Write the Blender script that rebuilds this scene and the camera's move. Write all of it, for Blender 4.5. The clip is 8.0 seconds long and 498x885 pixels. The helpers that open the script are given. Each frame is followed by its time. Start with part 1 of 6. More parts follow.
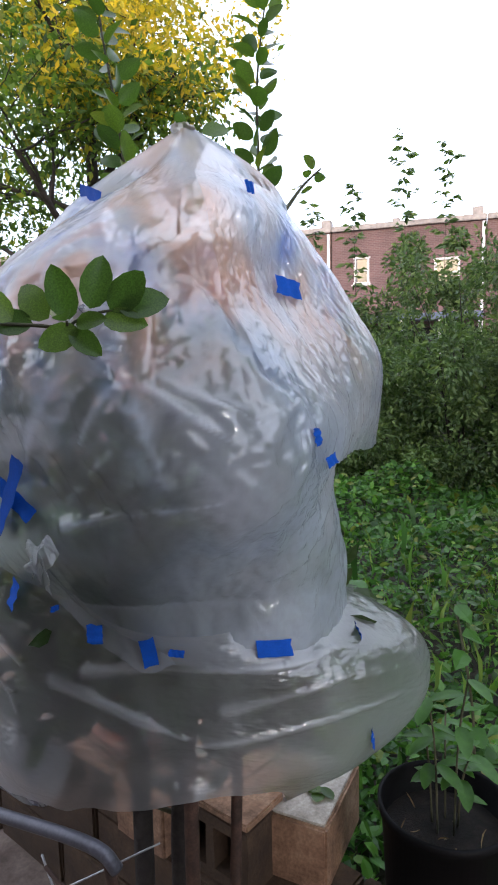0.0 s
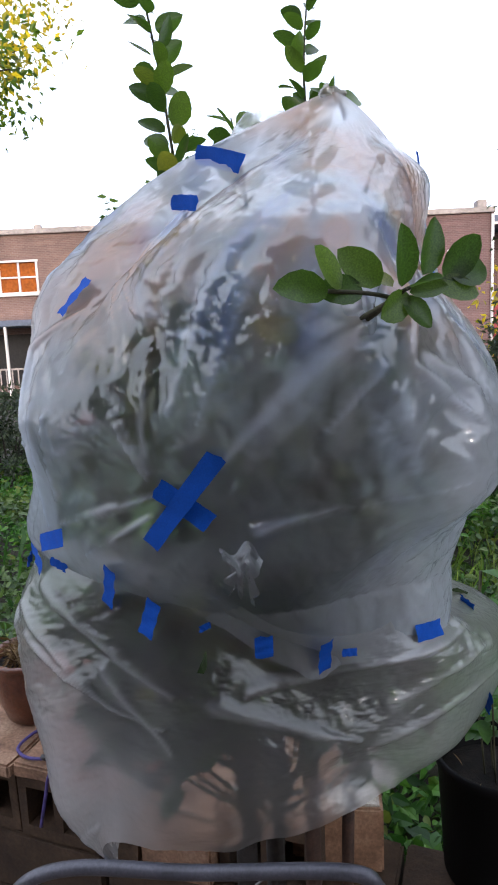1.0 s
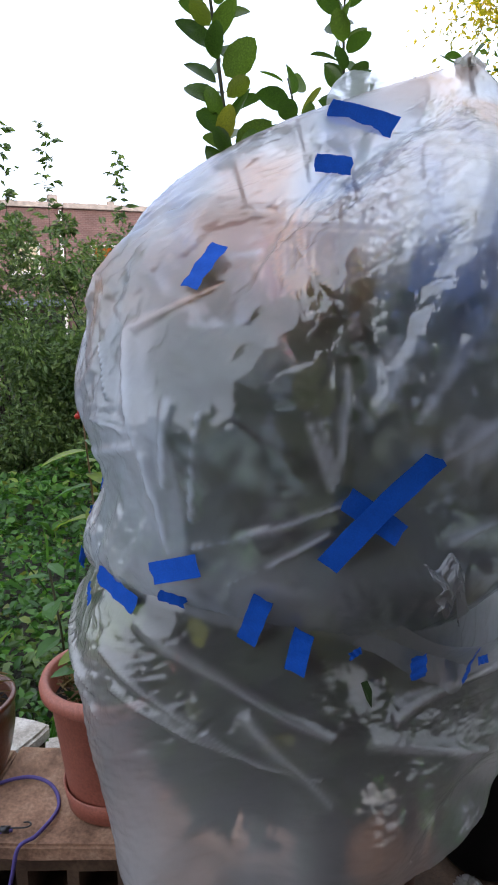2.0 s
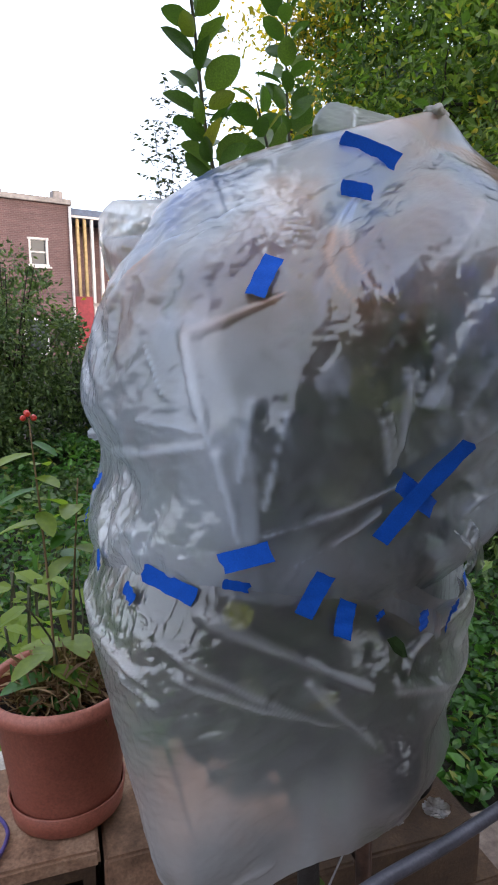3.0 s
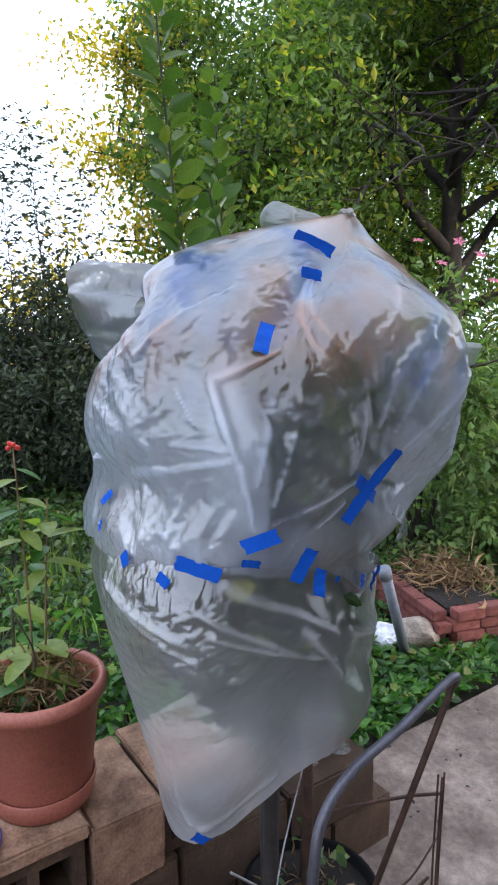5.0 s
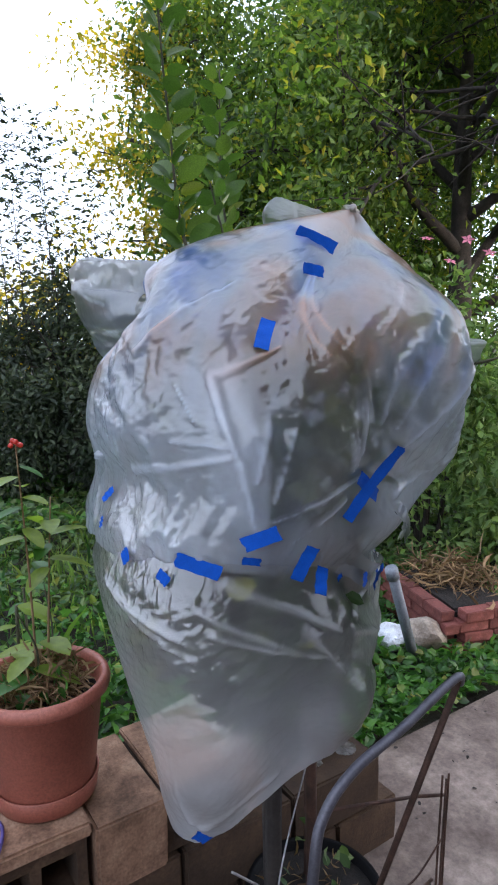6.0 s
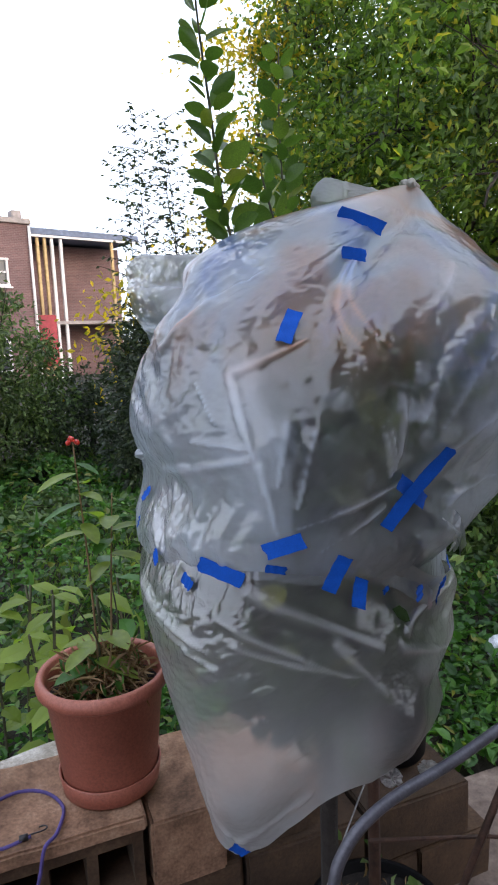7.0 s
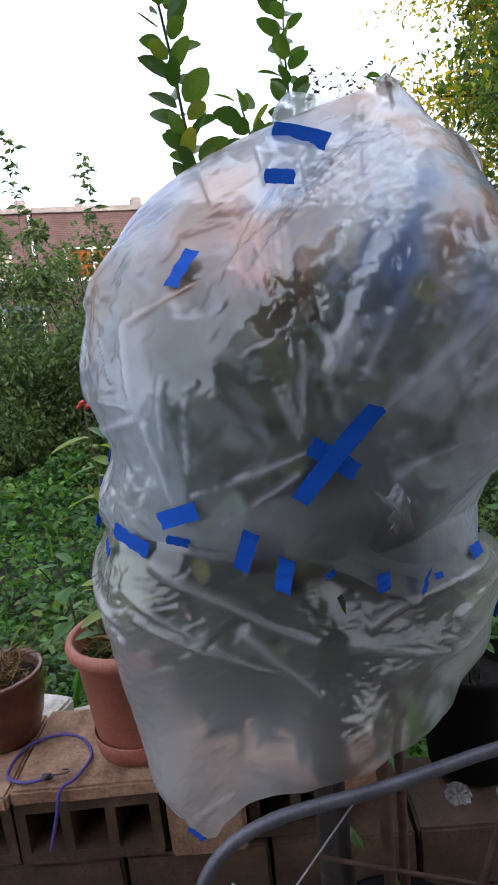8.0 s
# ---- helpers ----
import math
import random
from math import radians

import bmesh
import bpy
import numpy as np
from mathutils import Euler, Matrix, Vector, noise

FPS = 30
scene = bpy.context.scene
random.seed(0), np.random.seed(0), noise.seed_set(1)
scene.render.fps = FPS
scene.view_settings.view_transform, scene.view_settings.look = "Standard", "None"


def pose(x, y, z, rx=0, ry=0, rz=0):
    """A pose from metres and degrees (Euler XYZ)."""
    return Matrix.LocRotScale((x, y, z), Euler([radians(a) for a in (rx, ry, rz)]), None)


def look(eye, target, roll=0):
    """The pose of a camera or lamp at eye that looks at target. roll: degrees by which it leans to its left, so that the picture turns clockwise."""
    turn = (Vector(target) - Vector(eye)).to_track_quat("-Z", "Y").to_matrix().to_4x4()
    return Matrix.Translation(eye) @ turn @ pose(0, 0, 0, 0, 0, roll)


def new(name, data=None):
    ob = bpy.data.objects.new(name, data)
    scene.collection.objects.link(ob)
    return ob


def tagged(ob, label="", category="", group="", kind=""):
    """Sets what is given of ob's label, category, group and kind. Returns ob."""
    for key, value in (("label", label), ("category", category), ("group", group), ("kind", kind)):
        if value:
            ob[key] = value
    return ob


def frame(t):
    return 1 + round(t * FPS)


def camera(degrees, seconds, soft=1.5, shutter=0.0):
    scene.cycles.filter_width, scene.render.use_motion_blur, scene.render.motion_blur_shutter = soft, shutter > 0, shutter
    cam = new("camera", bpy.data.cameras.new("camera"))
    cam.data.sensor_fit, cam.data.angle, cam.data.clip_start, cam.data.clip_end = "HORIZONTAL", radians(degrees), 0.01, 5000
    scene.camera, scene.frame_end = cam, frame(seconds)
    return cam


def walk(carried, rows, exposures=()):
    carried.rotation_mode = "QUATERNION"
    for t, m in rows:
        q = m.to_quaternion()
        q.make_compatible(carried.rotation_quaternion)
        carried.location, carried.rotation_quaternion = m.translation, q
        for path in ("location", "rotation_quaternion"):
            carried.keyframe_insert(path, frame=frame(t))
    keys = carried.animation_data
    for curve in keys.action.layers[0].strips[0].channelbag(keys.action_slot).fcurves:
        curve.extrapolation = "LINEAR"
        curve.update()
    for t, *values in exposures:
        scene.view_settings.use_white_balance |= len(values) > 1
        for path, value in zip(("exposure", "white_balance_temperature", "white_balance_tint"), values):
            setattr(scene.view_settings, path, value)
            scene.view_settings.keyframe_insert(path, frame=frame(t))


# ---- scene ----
cam = camera(43.1, 8.0, soft=2.0)
PATH = [
    (0.0, (0.052, 0.033, 1.790), (-0.072, 2.288, 1.481), -1.3),
    (0.5, (-0.247, 0.100, 1.786), (-0.055, 2.351, 1.477), -2.8),
    (1.0, (-0.553, 0.170, 1.781), (0.067, 2.338, 1.443), -2.6),
    (1.5, (-0.769, 0.355, 1.780), (0.199, 2.386, 1.422), -1.7),
    (3.0, (-1.272, 0.718, 1.805), (0.536, 2.045, 1.392), -0.2),
    (3.5, (-1.399, 0.798, 1.821), (0.598, 1.818, 1.408), -0.0),
    (4.0, (-1.604, 0.844, 1.859), (0.484, 1.664, 1.453), 0.3),
    (4.5, (-1.699, 0.846, 1.867), (0.413, 1.621, 1.489), 0.1),
    (5.0, (-1.708, 0.848, 1.867), (0.414, 1.604, 1.507), -0.2),
    (6.5, (-1.668, 0.799, 1.856), (0.412, 1.662, 1.498), -0.4),
    (7.0, (-1.534, 0.673, 1.858), (0.347, 1.905, 1.482), -2.1),
    (7.5, (-1.308, 0.451, 1.830), (0.242, 2.080, 1.452), -4.1),
    (8.0, (-1.064, 0.349, 1.776), (0.241, 2.173, 1.360), -5.6),
]
walk(cam, [(t, look(eye, target, roll)) for t, eye, target, roll in PATH], [(0.0, -0.35, 6350, 15), (0.5, -0.45, 6350, 15), (1.5, -0.4, 6350, 15), (3.0, -0.5, 6350, 15), (4.5, -0.05, 6100, 16), (5.0, -0.05, 6100, 16), (6.5, -0.38, 6100, 16), (7.0, -0.45, 6350, 15), (8.0, -0.45, 6350, 15)])

# ---- world and light: hazy evening sky, the sun low at the camera's back, behind an added wall ----
world = bpy.data.worlds.new("world")
scene.world = world
world.use_nodes = True
wn, wl = world.node_tree.nodes, world.node_tree.links
sky = wn.new("ShaderNodeTexSky")
sky.sky_type, sky.sun_disc = "NISHITA", False
sky.sun_elevation, sky.sun_rotation = radians(16), radians(200)
sky.air_density, sky.dust_density, sky.ozone_density = 1.0, 6.0, 1.0
haze = wn.new("ShaderNodeMix")
haze.data_type = "RGBA"
haze.inputs["Factor"].default_value = 0.6
haze.inputs["B"].default_value = (7.1, 7.7, 8.7, 1)
wl.new(sky.outputs["Color"], haze.inputs["A"])
wl.new(haze.outputs["Result"], wn["Background"].inputs["Color"])
wn["Background"].inputs["Strength"].default_value = 0.5

sun = new("sun", bpy.data.lights.new("sun", "SUN"))
sun.data.energy, sun.data.angle, sun.data.color = 1.5, radians(12), (1.0, 0.9, 0.78)
sun.matrix_world = look((0, 0, 20), (-4.5, 12.5, 16.2))

# ---- materials ----
def mat(name):
    m = bpy.data.materials.new(name)
    m.use_nodes = True
    return m, m.node_tree.nodes, m.node_tree.links, m.node_tree.nodes["Principled BSDF"]


def noise_tex(nt, scale, detail=4.0, rough=0.6, coord="Object", stretch=None):
    n, l = nt.nodes, nt.links
    t = n.new("ShaderNodeTexNoise")
    t.inputs["Scale"].default_value, t.inputs["Detail"].default_value, t.inputs["Roughness"].default_value = scale, detail, rough
    c = n.new("ShaderNodeTexCoord")
    if stretch:
        mp = n.new("ShaderNodeMapping")
        mp.inputs["Scale"].default_value = stretch
        l.new(c.outputs[coord], mp.inputs["Vector"])
        l.new(mp.outputs["Vector"], t.inputs["Vector"])
    else:
        l.new(c.outputs[coord], t.inputs["Vector"])
    return t


def ramp(nt, fac, stops):
    r = nt.nodes.new("ShaderNodeValToRGB")
    while len(r.color_ramp.elements) < len(stops):
        r.color_ramp.elements.new(0.5)
    for e, (p, c) in zip(r.color_ramp.elements, stops):
        e.position, e.color = p, (*c, 1) if len(c) == 3 else c
    nt.links.new(fac, r.inputs["Fac"])
    return r.outputs["Color"]


def mixc(nt, fac, a, b, mode="MIX"):
    m = nt.nodes.new("ShaderNodeMix")
    m.data_type, m.blend_type = "RGBA", mode
    for key, v in (("Factor", fac), ("A", a), ("B", b)):
        s = m.inputs[key]
        if hasattr(v, "is_output"):
            nt.links.new(v, s)
        else:
            s.default_value = v if key == "Factor" else (*v, 1)
    return m.outputs["Result"]


def bump(nt, height, strength, distance, normal_in):
    b = nt.nodes.new("ShaderNodeBump")
    b.inputs["Strength"].default_value, b.inputs["Distance"].default_value = strength, distance
    nt.links.new(height, b.inputs["Height"])
    nt.links.new(b.outputs["Normal"], normal_in)
    return b


def rough_mat(name, dark, mid, light, rough=0.85, big=3.0, small=60.0, bump_d=0.004, metal=0.0, coat=0.0, vary=0.0):
    """Stone, clay, soil, metal: three tones over two scales of noise, with fine relief."""
    m, n, l, p = mat(name)
    nt = m.node_tree
    a = noise_tex(nt, big, 5, 0.65)
    b = noise_tex(nt, small, 6, 0.7)
    c1 = ramp(nt, a.outputs["Fac"], [(0.32, dark), (0.52, mid), (0.72, light)])
    c2 = ramp(nt, b.outputs["Fac"], [(0.3, (0.55, 0.55, 0.55)), (0.65, (1.15, 1.15, 1.15))])
    col = mixc(nt, 0.8, c1, c2, "MULTIPLY")
    if vary:
        info = n.new("ShaderNodeObjectInfo")
        v = ramp(nt, info.outputs["Random"], [(0.0, (1 - vary,) * 3), (1.0, (1 + vary,) * 3)])
        col = mixc(nt, 1.0, col, v, "MULTIPLY")
    l.new(col, p.inputs["Base Color"])
    p.inputs["Roughness"].default_value, p.inputs["Metallic"].default_value = rough, metal
    p.inputs["Coat Weight"].default_value = coat
    bump(nt, b.outputs["Fac"], 0.7, bump_d, p.inputs["Normal"])
    return m


def leaf_mat(name, stops, trans=0.35, rough=0.45, per="island", vein=False):
    """Leaves: colour by leaf, light shining through, a soft gloss."""
    m, n, l, p = mat(name)
    nt = m.node_tree
    if per == "island":
        rnd = n.new("ShaderNodeNewGeometry").outputs["Random Per Island"]
    else:
        rnd = n.new("ShaderNodeObjectInfo").outputs["Random"]
    col = ramp(nt, rnd, stops)
    patch = noise_tex(nt, 1.6 if per == "island" else 30.0, 4)
    col = mixc(nt, 0.6, col, ramp(nt, patch.outputs["Fac"], [(0.32, (0.38, 0.42, 0.42)), (0.52, (0.9, 0.9, 0.85)), (0.7, (1.55, 1.5, 1.2))]), "MULTIPLY")
    l.new(col, p.inputs["Base Color"])
    p.inputs["Roughness"].default_value = rough
    p.inputs["Specular IOR Level"].default_value = 0.35
    tr = n.new("ShaderNodeBsdfTranslucent")
    l.new(mixc(nt, 1.0, col, (1.5, 1.7, 0.7), "MULTIPLY"), tr.inputs["Color"])
    mx = n.new("ShaderNodeMixShader")
    mx.inputs["Fac"].default_value = trans
    l.new(p.outputs["BSDF"], mx.inputs[1])
    l.new(tr.outputs["BSDF"], mx.inputs[2])
    l.new(mx.outputs["Shader"], n["Material Output"].inputs["Surface"])
    return m


def plain_mat(name, col, rough=0.5, metal=0.0, spec=0.5, grain=120.0, amount=0.25, bump_d=0.0006):
    m, n, l, p = mat(name)
    nt = m.node_tree
    a = noise_tex(nt, grain, 4)
    b = noise_tex(nt, grain / 14, 3)
    c = mixc(nt, 1.0, col, ramp(nt, a.outputs["Fac"], [(0.3, (1 - amount,) * 3), (0.7, (1 + amount,) * 3)]), "MULTIPLY")
    c = mixc(nt, 1.0, c, ramp(nt, b.outputs["Fac"], [(0.3, (1 - amount,) * 3), (0.7, (1 + amount,) * 3)]), "MULTIPLY")
    l.new(c, p.inputs["Base Color"])
    p.inputs["Roughness"].default_value, p.inputs["Metallic"].default_value = rough, metal
    p.inputs["Specular IOR Level"].default_value = spec
    bump(nt, a.outputs["Fac"], 0.5, bump_d, p.inputs["Normal"])
    return m


def film_mat(name, rough, blur_share=0.5, tint=False, shine=0.1, flat_shine=0.07, front=0.6, milk_col=(0.8, 0.89, 1.0)):
    """Cloudy polythene film: part clear, part blurred, part milky, whitened where it is creased, with a wet gloss and fine crinkles."""
    m, n, l, p = mat(name)
    nt = m.node_tree
    n.remove(p)

    def attr(key, out="Fac"):
        k = n.new("ShaderNodeAttribute")
        k.attribute_name = key
        return k.outputs[out]

    def calc(op, x, y, z=None, clamp=False):
        k = n.new("ShaderNodeMath")
        k.operation, k.use_clamp = op, clamp
        for sock, val in zip(k.inputs, (x, y, z)):
            if val is None:
                continue
            if hasattr(val, "is_output"):
                l.new(val, sock)
            else:
                sock.default_value = val
        return k.outputs["Value"]

    def mixs(fac, a, b):
        k = n.new("ShaderNodeMixShader")
        if hasattr(fac, "is_output"):
            l.new(fac, k.inputs["Fac"])
        else:
            k.inputs["Fac"].default_value = fac
        l.new(a, k.inputs[1])
        l.new(b, k.inputs[2])
        return k.outputs["Shader"]

    crisp = attr("crisp")
    # fine crinkles: thin ridges where a stretched noise crosses its middle
    lines = []
    for sc, stv in ((24.0, (1.0, 1.0, 0.45)), (60.0, (1.0, 1.0, 0.5))):
        t = noise_tex(nt, sc, 2, 0.5, stretch=stv)
        t.inputs["Distortion"].default_value = 0.5
        lines.append(ramp(nt, t.outputs["Fac"], [(0.40, (0, 0, 0)), (0.5, (1, 1, 1)), (0.60, (0, 0, 0))]))
    both = calc("MULTIPLY_ADD", lines[1], 0.4, lines[0])
    bp = n.new("ShaderNodeBump")
    bp.inputs["Distance"].default_value = 0.003
    l.new(calc("MULTIPLY_ADD", crisp, 0.75, 0.06), bp.inputs["Strength"])
    l.new(both, bp.inputs["Height"])
    # milk: soft clouds, creases and crinkle lines are whiter
    cloud = noise_tex(nt, 7.0, 5, 0.65)
    rng = n.new("ShaderNodeMapRange")
    rng.inputs["From Min"].default_value, rng.inputs["From Max"].default_value = 0.3, 0.7
    rng.inputs["To Min"].default_value, rng.inputs["To Max"].default_value = 0.72, 1.3
    l.new(cloud.outputs["Fac"], rng.inputs["Value"])
    total = calc("MULTIPLY", rng.outputs["Result"], attr("layers"))
    total = calc("MULTIPLY_ADD", attr("worn"), 0.22, total)
    total = calc("MULTIPLY_ADD", calc("MULTIPLY", both, crisp), 0.1, total, True)
    clear = n.new("ShaderNodeBsdfTransparent")
    clear.inputs["Color"].default_value = (0.96, 0.965, 0.97, 1)
    blur = n.new("ShaderNodeBsdfRefraction")
    blur.inputs["Roughness"].default_value, blur.inputs["IOR"].default_value = rough, 1.08
    blur.inputs["Color"].default_value = (0.97, 0.975, 0.98, 1)
    milk_t, milk_d = n.new("ShaderNodeBsdfTranslucent"), n.new("ShaderNodeBsdfDiffuse")
    if tint:
        # blue and peach patches: mirrored sky and house, painted into the film's colour
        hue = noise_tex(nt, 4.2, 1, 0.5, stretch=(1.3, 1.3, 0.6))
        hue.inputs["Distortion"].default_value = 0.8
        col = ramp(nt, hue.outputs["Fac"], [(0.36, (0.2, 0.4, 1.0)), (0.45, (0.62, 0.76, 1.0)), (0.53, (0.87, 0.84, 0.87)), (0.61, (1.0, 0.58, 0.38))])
        col = mixc(nt, attr("sheen_tint"), milk_col, col)
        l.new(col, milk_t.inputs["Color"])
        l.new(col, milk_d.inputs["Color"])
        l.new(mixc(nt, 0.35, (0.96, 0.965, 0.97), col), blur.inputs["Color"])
    else:
        milk_t.inputs["Color"].default_value = milk_d.inputs["Color"].default_value = (*milk_col, 1)
    l.new(attr("calm", "Vector"), milk_d.inputs["Normal"])
    l.new(attr("calm", "Vector"), milk_t.inputs["Normal"])
    body = mixs(total, mixs(blur_share, clear.outputs["BSDF"], blur.outputs["BSDF"]), mixs(front, milk_t.outputs["BSDF"], milk_d.outputs["BSDF"]))
    gloss = n.new("ShaderNodeBsdfGlossy")
    gloss.inputs["Roughness"].default_value = shine
    l.new(bp.outputs["Normal"], gloss.inputs["Normal"])
    # a thin film mirrors alike from both sides, more at a slant
    slant = n.new("ShaderNodeLayerWeight")
    slant.inputs["Blend"].default_value = 0.5
    l.new(bp.outputs["Normal"], slant.inputs["Normal"])
    mirror = calc("MULTIPLY_ADD", calc("POWER", slant.outputs["Facing"], 4.0), 0.45, calc("MULTIPLY_ADD", crisp, 0.2, flat_shine))
    l.new(mixs(mirror, body, gloss.outputs["BSDF"]), n["Material Output"].inputs["Surface"])
    return m


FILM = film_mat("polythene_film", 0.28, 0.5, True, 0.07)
FILM_LOW = film_mat("cloudy_polythene_film", 0.3, 0.5, shine=0.1, flat_shine=0.04, milk_col=(0.82, 0.84, 0.86))
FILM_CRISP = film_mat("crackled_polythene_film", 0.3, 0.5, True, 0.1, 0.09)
TAN_FILM = film_mat("tan_gathered_film", 0.5, 0.7, milk_col=(0.62, 0.53, 0.42))
TAPE = plain_mat("blue_masking_tape", (0.004, 0.075, 0.42), 0.75, spec=0.2, grain=400, amount=0.12)
# shade on the wall's front faces is put into this darker block colour
CONCRETE = rough_mat("worn_shaded_concrete_block", (0.026, 0.014, 0.007), (0.062, 0.035, 0.018), (0.125, 0.075, 0.042), 0.93, 4.0, 90, 0.004, vary=0.15)
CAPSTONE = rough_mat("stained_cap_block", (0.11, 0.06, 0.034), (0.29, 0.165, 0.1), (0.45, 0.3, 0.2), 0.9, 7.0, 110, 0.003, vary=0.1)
PALE = rough_mat("pale_stone_lit_top", (0.24, 0.21, 0.17), (0.42, 0.38, 0.33), (0.6, 0.57, 0.52), 0.9, 9.0, 90, 0.003)
PATIO = rough_mat("patio_concrete", (0.07, 0.048, 0.038), (0.165, 0.125, 0.102), (0.33, 0.265, 0.22), 0.9, 3.5, 40, 0.003)
TERRACOTTA = rough_mat("terracotta_plastic", (0.28, 0.085, 0.055), (0.34, 0.108, 0.07), (0.4, 0.14, 0.095), 0.5, 6.0, 150, 0.0006)
GLAZED = rough_mat("brown_glazed_clay", (0.08, 0.022, 0.01), (0.13, 0.04, 0.018), (0.2, 0.07, 0.03), 0.3, 7.0, 80, 0.002, coat=0.3)
BLACKPOT = plain_mat("black_nursery_plastic", (0.004, 0.004, 0.0045), 0.55, spec=0.08)
SOIL = rough_mat("dark_soil", (0.004, 0.003, 0.0025), (0.010, 0.007, 0.005), (0.026, 0.018, 0.013), 0.95, 25, 160, 0.01)
GARDEN = rough_mat("garden_soil", (0.012, 0.011, 0.006), (0.024, 0.02, 0.012), (0.045, 0.038, 0.022), 0.95, 3, 30, 0.02)
STRAW = leaf_mat("dry_straw", [(0.0, (0.11, 0.06, 0.03)), (0.5, (0.22, 0.135, 0.07)), (1.0, (0.4, 0.28, 0.16))], 0.15, 0.7)
TUBE = plain_mat("grey_painted_steel", (0.075, 0.075, 0.09), 0.42, 0.3, grain=200)
RUST = rough_mat("rusty_steel", (0.035, 0.02, 0.014), (0.07, 0.036, 0.024), (0.12, 0.06, 0.04), 0.8, 20, 200, 0.001, metal=0.3)
WIRE = plain_mat("galvanised_wire", (0.35, 0.35, 0.36), 0.4, 0.8)
PVC = plain_mat("grey_pvc", (0.16, 0.18, 0.21), 0.45)
BARK = rough_mat("tree_bark", (0.012, 0.01, 0.008), (0.026, 0.021, 0.018), (0.05, 0.041, 0.034), 0.95, 8, 60, 0.01)
TWIG = rough_mat("green_brown_twig", (0.03, 0.035, 0.015), (0.06, 0.06, 0.03), (0.1, 0.09, 0.05), 0.8, 20, 200, 0.001)
ROCK = rough_mat("tan_field_stone", (0.16, 0.12, 0.09), (0.3, 0.25, 0.2), (0.45, 0.4, 0.34), 0.9, 8, 60, 0.006)
REDBRICK = rough_mat("red_garden_brick", (0.12, 0.035, 0.028), (0.2, 0.06, 0.048), (0.29, 0.12, 0.1), 0.9, 9, 90, 0.003, vary=0.25)
CORD = plain_mat("purple_elastic_cord", (0.07, 0.05, 0.2), 0.7, grain=600)
HOOK = plain_mat("black_coated_hook", (0.01, 0.01, 0.012), 0.4)
WHITEBAG = plain_mat("white_plastic_wrap", (0.6, 0.63, 0.68), 0.4)
BLUEBITS = plain_mat("blue_plastic_litter", (0.02, 0.16, 0.5), 0.4)
CITRUS = leaf_mat("citrus_leaf", [(0.0, (0.045, 0.09, 0.022)), (0.6, (0.07, 0.13, 0.03)), (0.93, (0.11, 0.17, 0.038)), (1.0, (0.24, 0.22, 0.04))], 0.4, 0.32, per="object")
# darker copies of the citrus leaf: the cover's inner shade put into their colour
CITRUS_IN = leaf_mat("citrus_leaf_inside_shaded", [(0.0, (0.018, 0.034, 0.012)), (0.6, (0.03, 0.052, 0.018)), (1.0, (0.07, 0.085, 0.02))], 0.2, 0.4)
CITRUS_SHADE = leaf_mat("citrus_leaf_shaded", [(0.0, (0.02, 0.036, 0.014)), (0.7, (0.032, 0.052, 0.018)), (0.93, (0.045, 0.06, 0.02)), (1.0, (0.2, 0.2, 0.03))], 0.12, 0.45, per="object")
TREE_LEAF = leaf_mat("tree_leaf", [(0.0, (0.034, 0.066, 0.018)), (0.45, (0.075, 0.135, 0.028)), (0.85, (0.145, 0.22, 0.038)), (1.0, (0.3, 0.27, 0.03))], 0.5, 0.5)
YELLOW_LEAF = leaf_mat("yellowing_leaf", [(0.0, (0.16, 0.17, 0.02)), (0.35, (0.38, 0.31, 0.03)), (1.0, (0.7, 0.47, 0.04))], 0.5, 0.5)
BLOOM_LEAF = leaf_mat("flowering_shrub_leaf", [(0.0, (0.05, 0.1, 0.03)), (0.5, (0.095, 0.17, 0.05)), (1.0, (0.17, 0.25, 0.08))], 0.36, 0.45)
GRASS_LEAF = leaf_mat("grass_blade", [(0.0, (0.09, 0.16, 0.035)), (0.6, (0.17, 0.28, 0.06)), (1.0, (0.3, 0.36, 0.1))], 0.35, 0.5)
BUSH_LEAF = leaf_mat("shrub_leaf", [(0.0, (0.036, 0.07, 0.026)), (0.5, (0.07, 0.125, 0.042)), (1.0, (0.125, 0.185, 0.06))], 0.26, 0.45)
DARK_LEAF = leaf_mat("dark_shrub_leaf", [(0.0, (0.018, 0.03, 0.02)), (0.6, (0.036, 0.054, 0.034)), (1.0, (0.07, 0.1, 0.056))], 0.25, 0.5)
VINE_LEAF = leaf_mat("vine_leaf", [(0.0, (0.018, 0.058, 0.014)), (0.5, (0.05, 0.14, 0.028)), (0.9, (0.1, 0.23, 0.045)), (1.0, (0.2, 0.2, 0.05))], 0.35, 0.42)
LIME_LEAF = leaf_mat("young_bright_leaf", [(0.0, (0.12, 0.2, 0.03)), (1.0, (0.28, 0.36, 0.06))], 0.45, 0.4)
PINK = leaf_mat("pink_petal", [(0.0, (0.5, 0.12, 0.24)), (1.0, (0.62, 0.22, 0.36))], 0.3, 0.6)
REDBERRY = plain_mat("red_berry", (0.5, 0.03, 0.015), 0.35, grain=60)


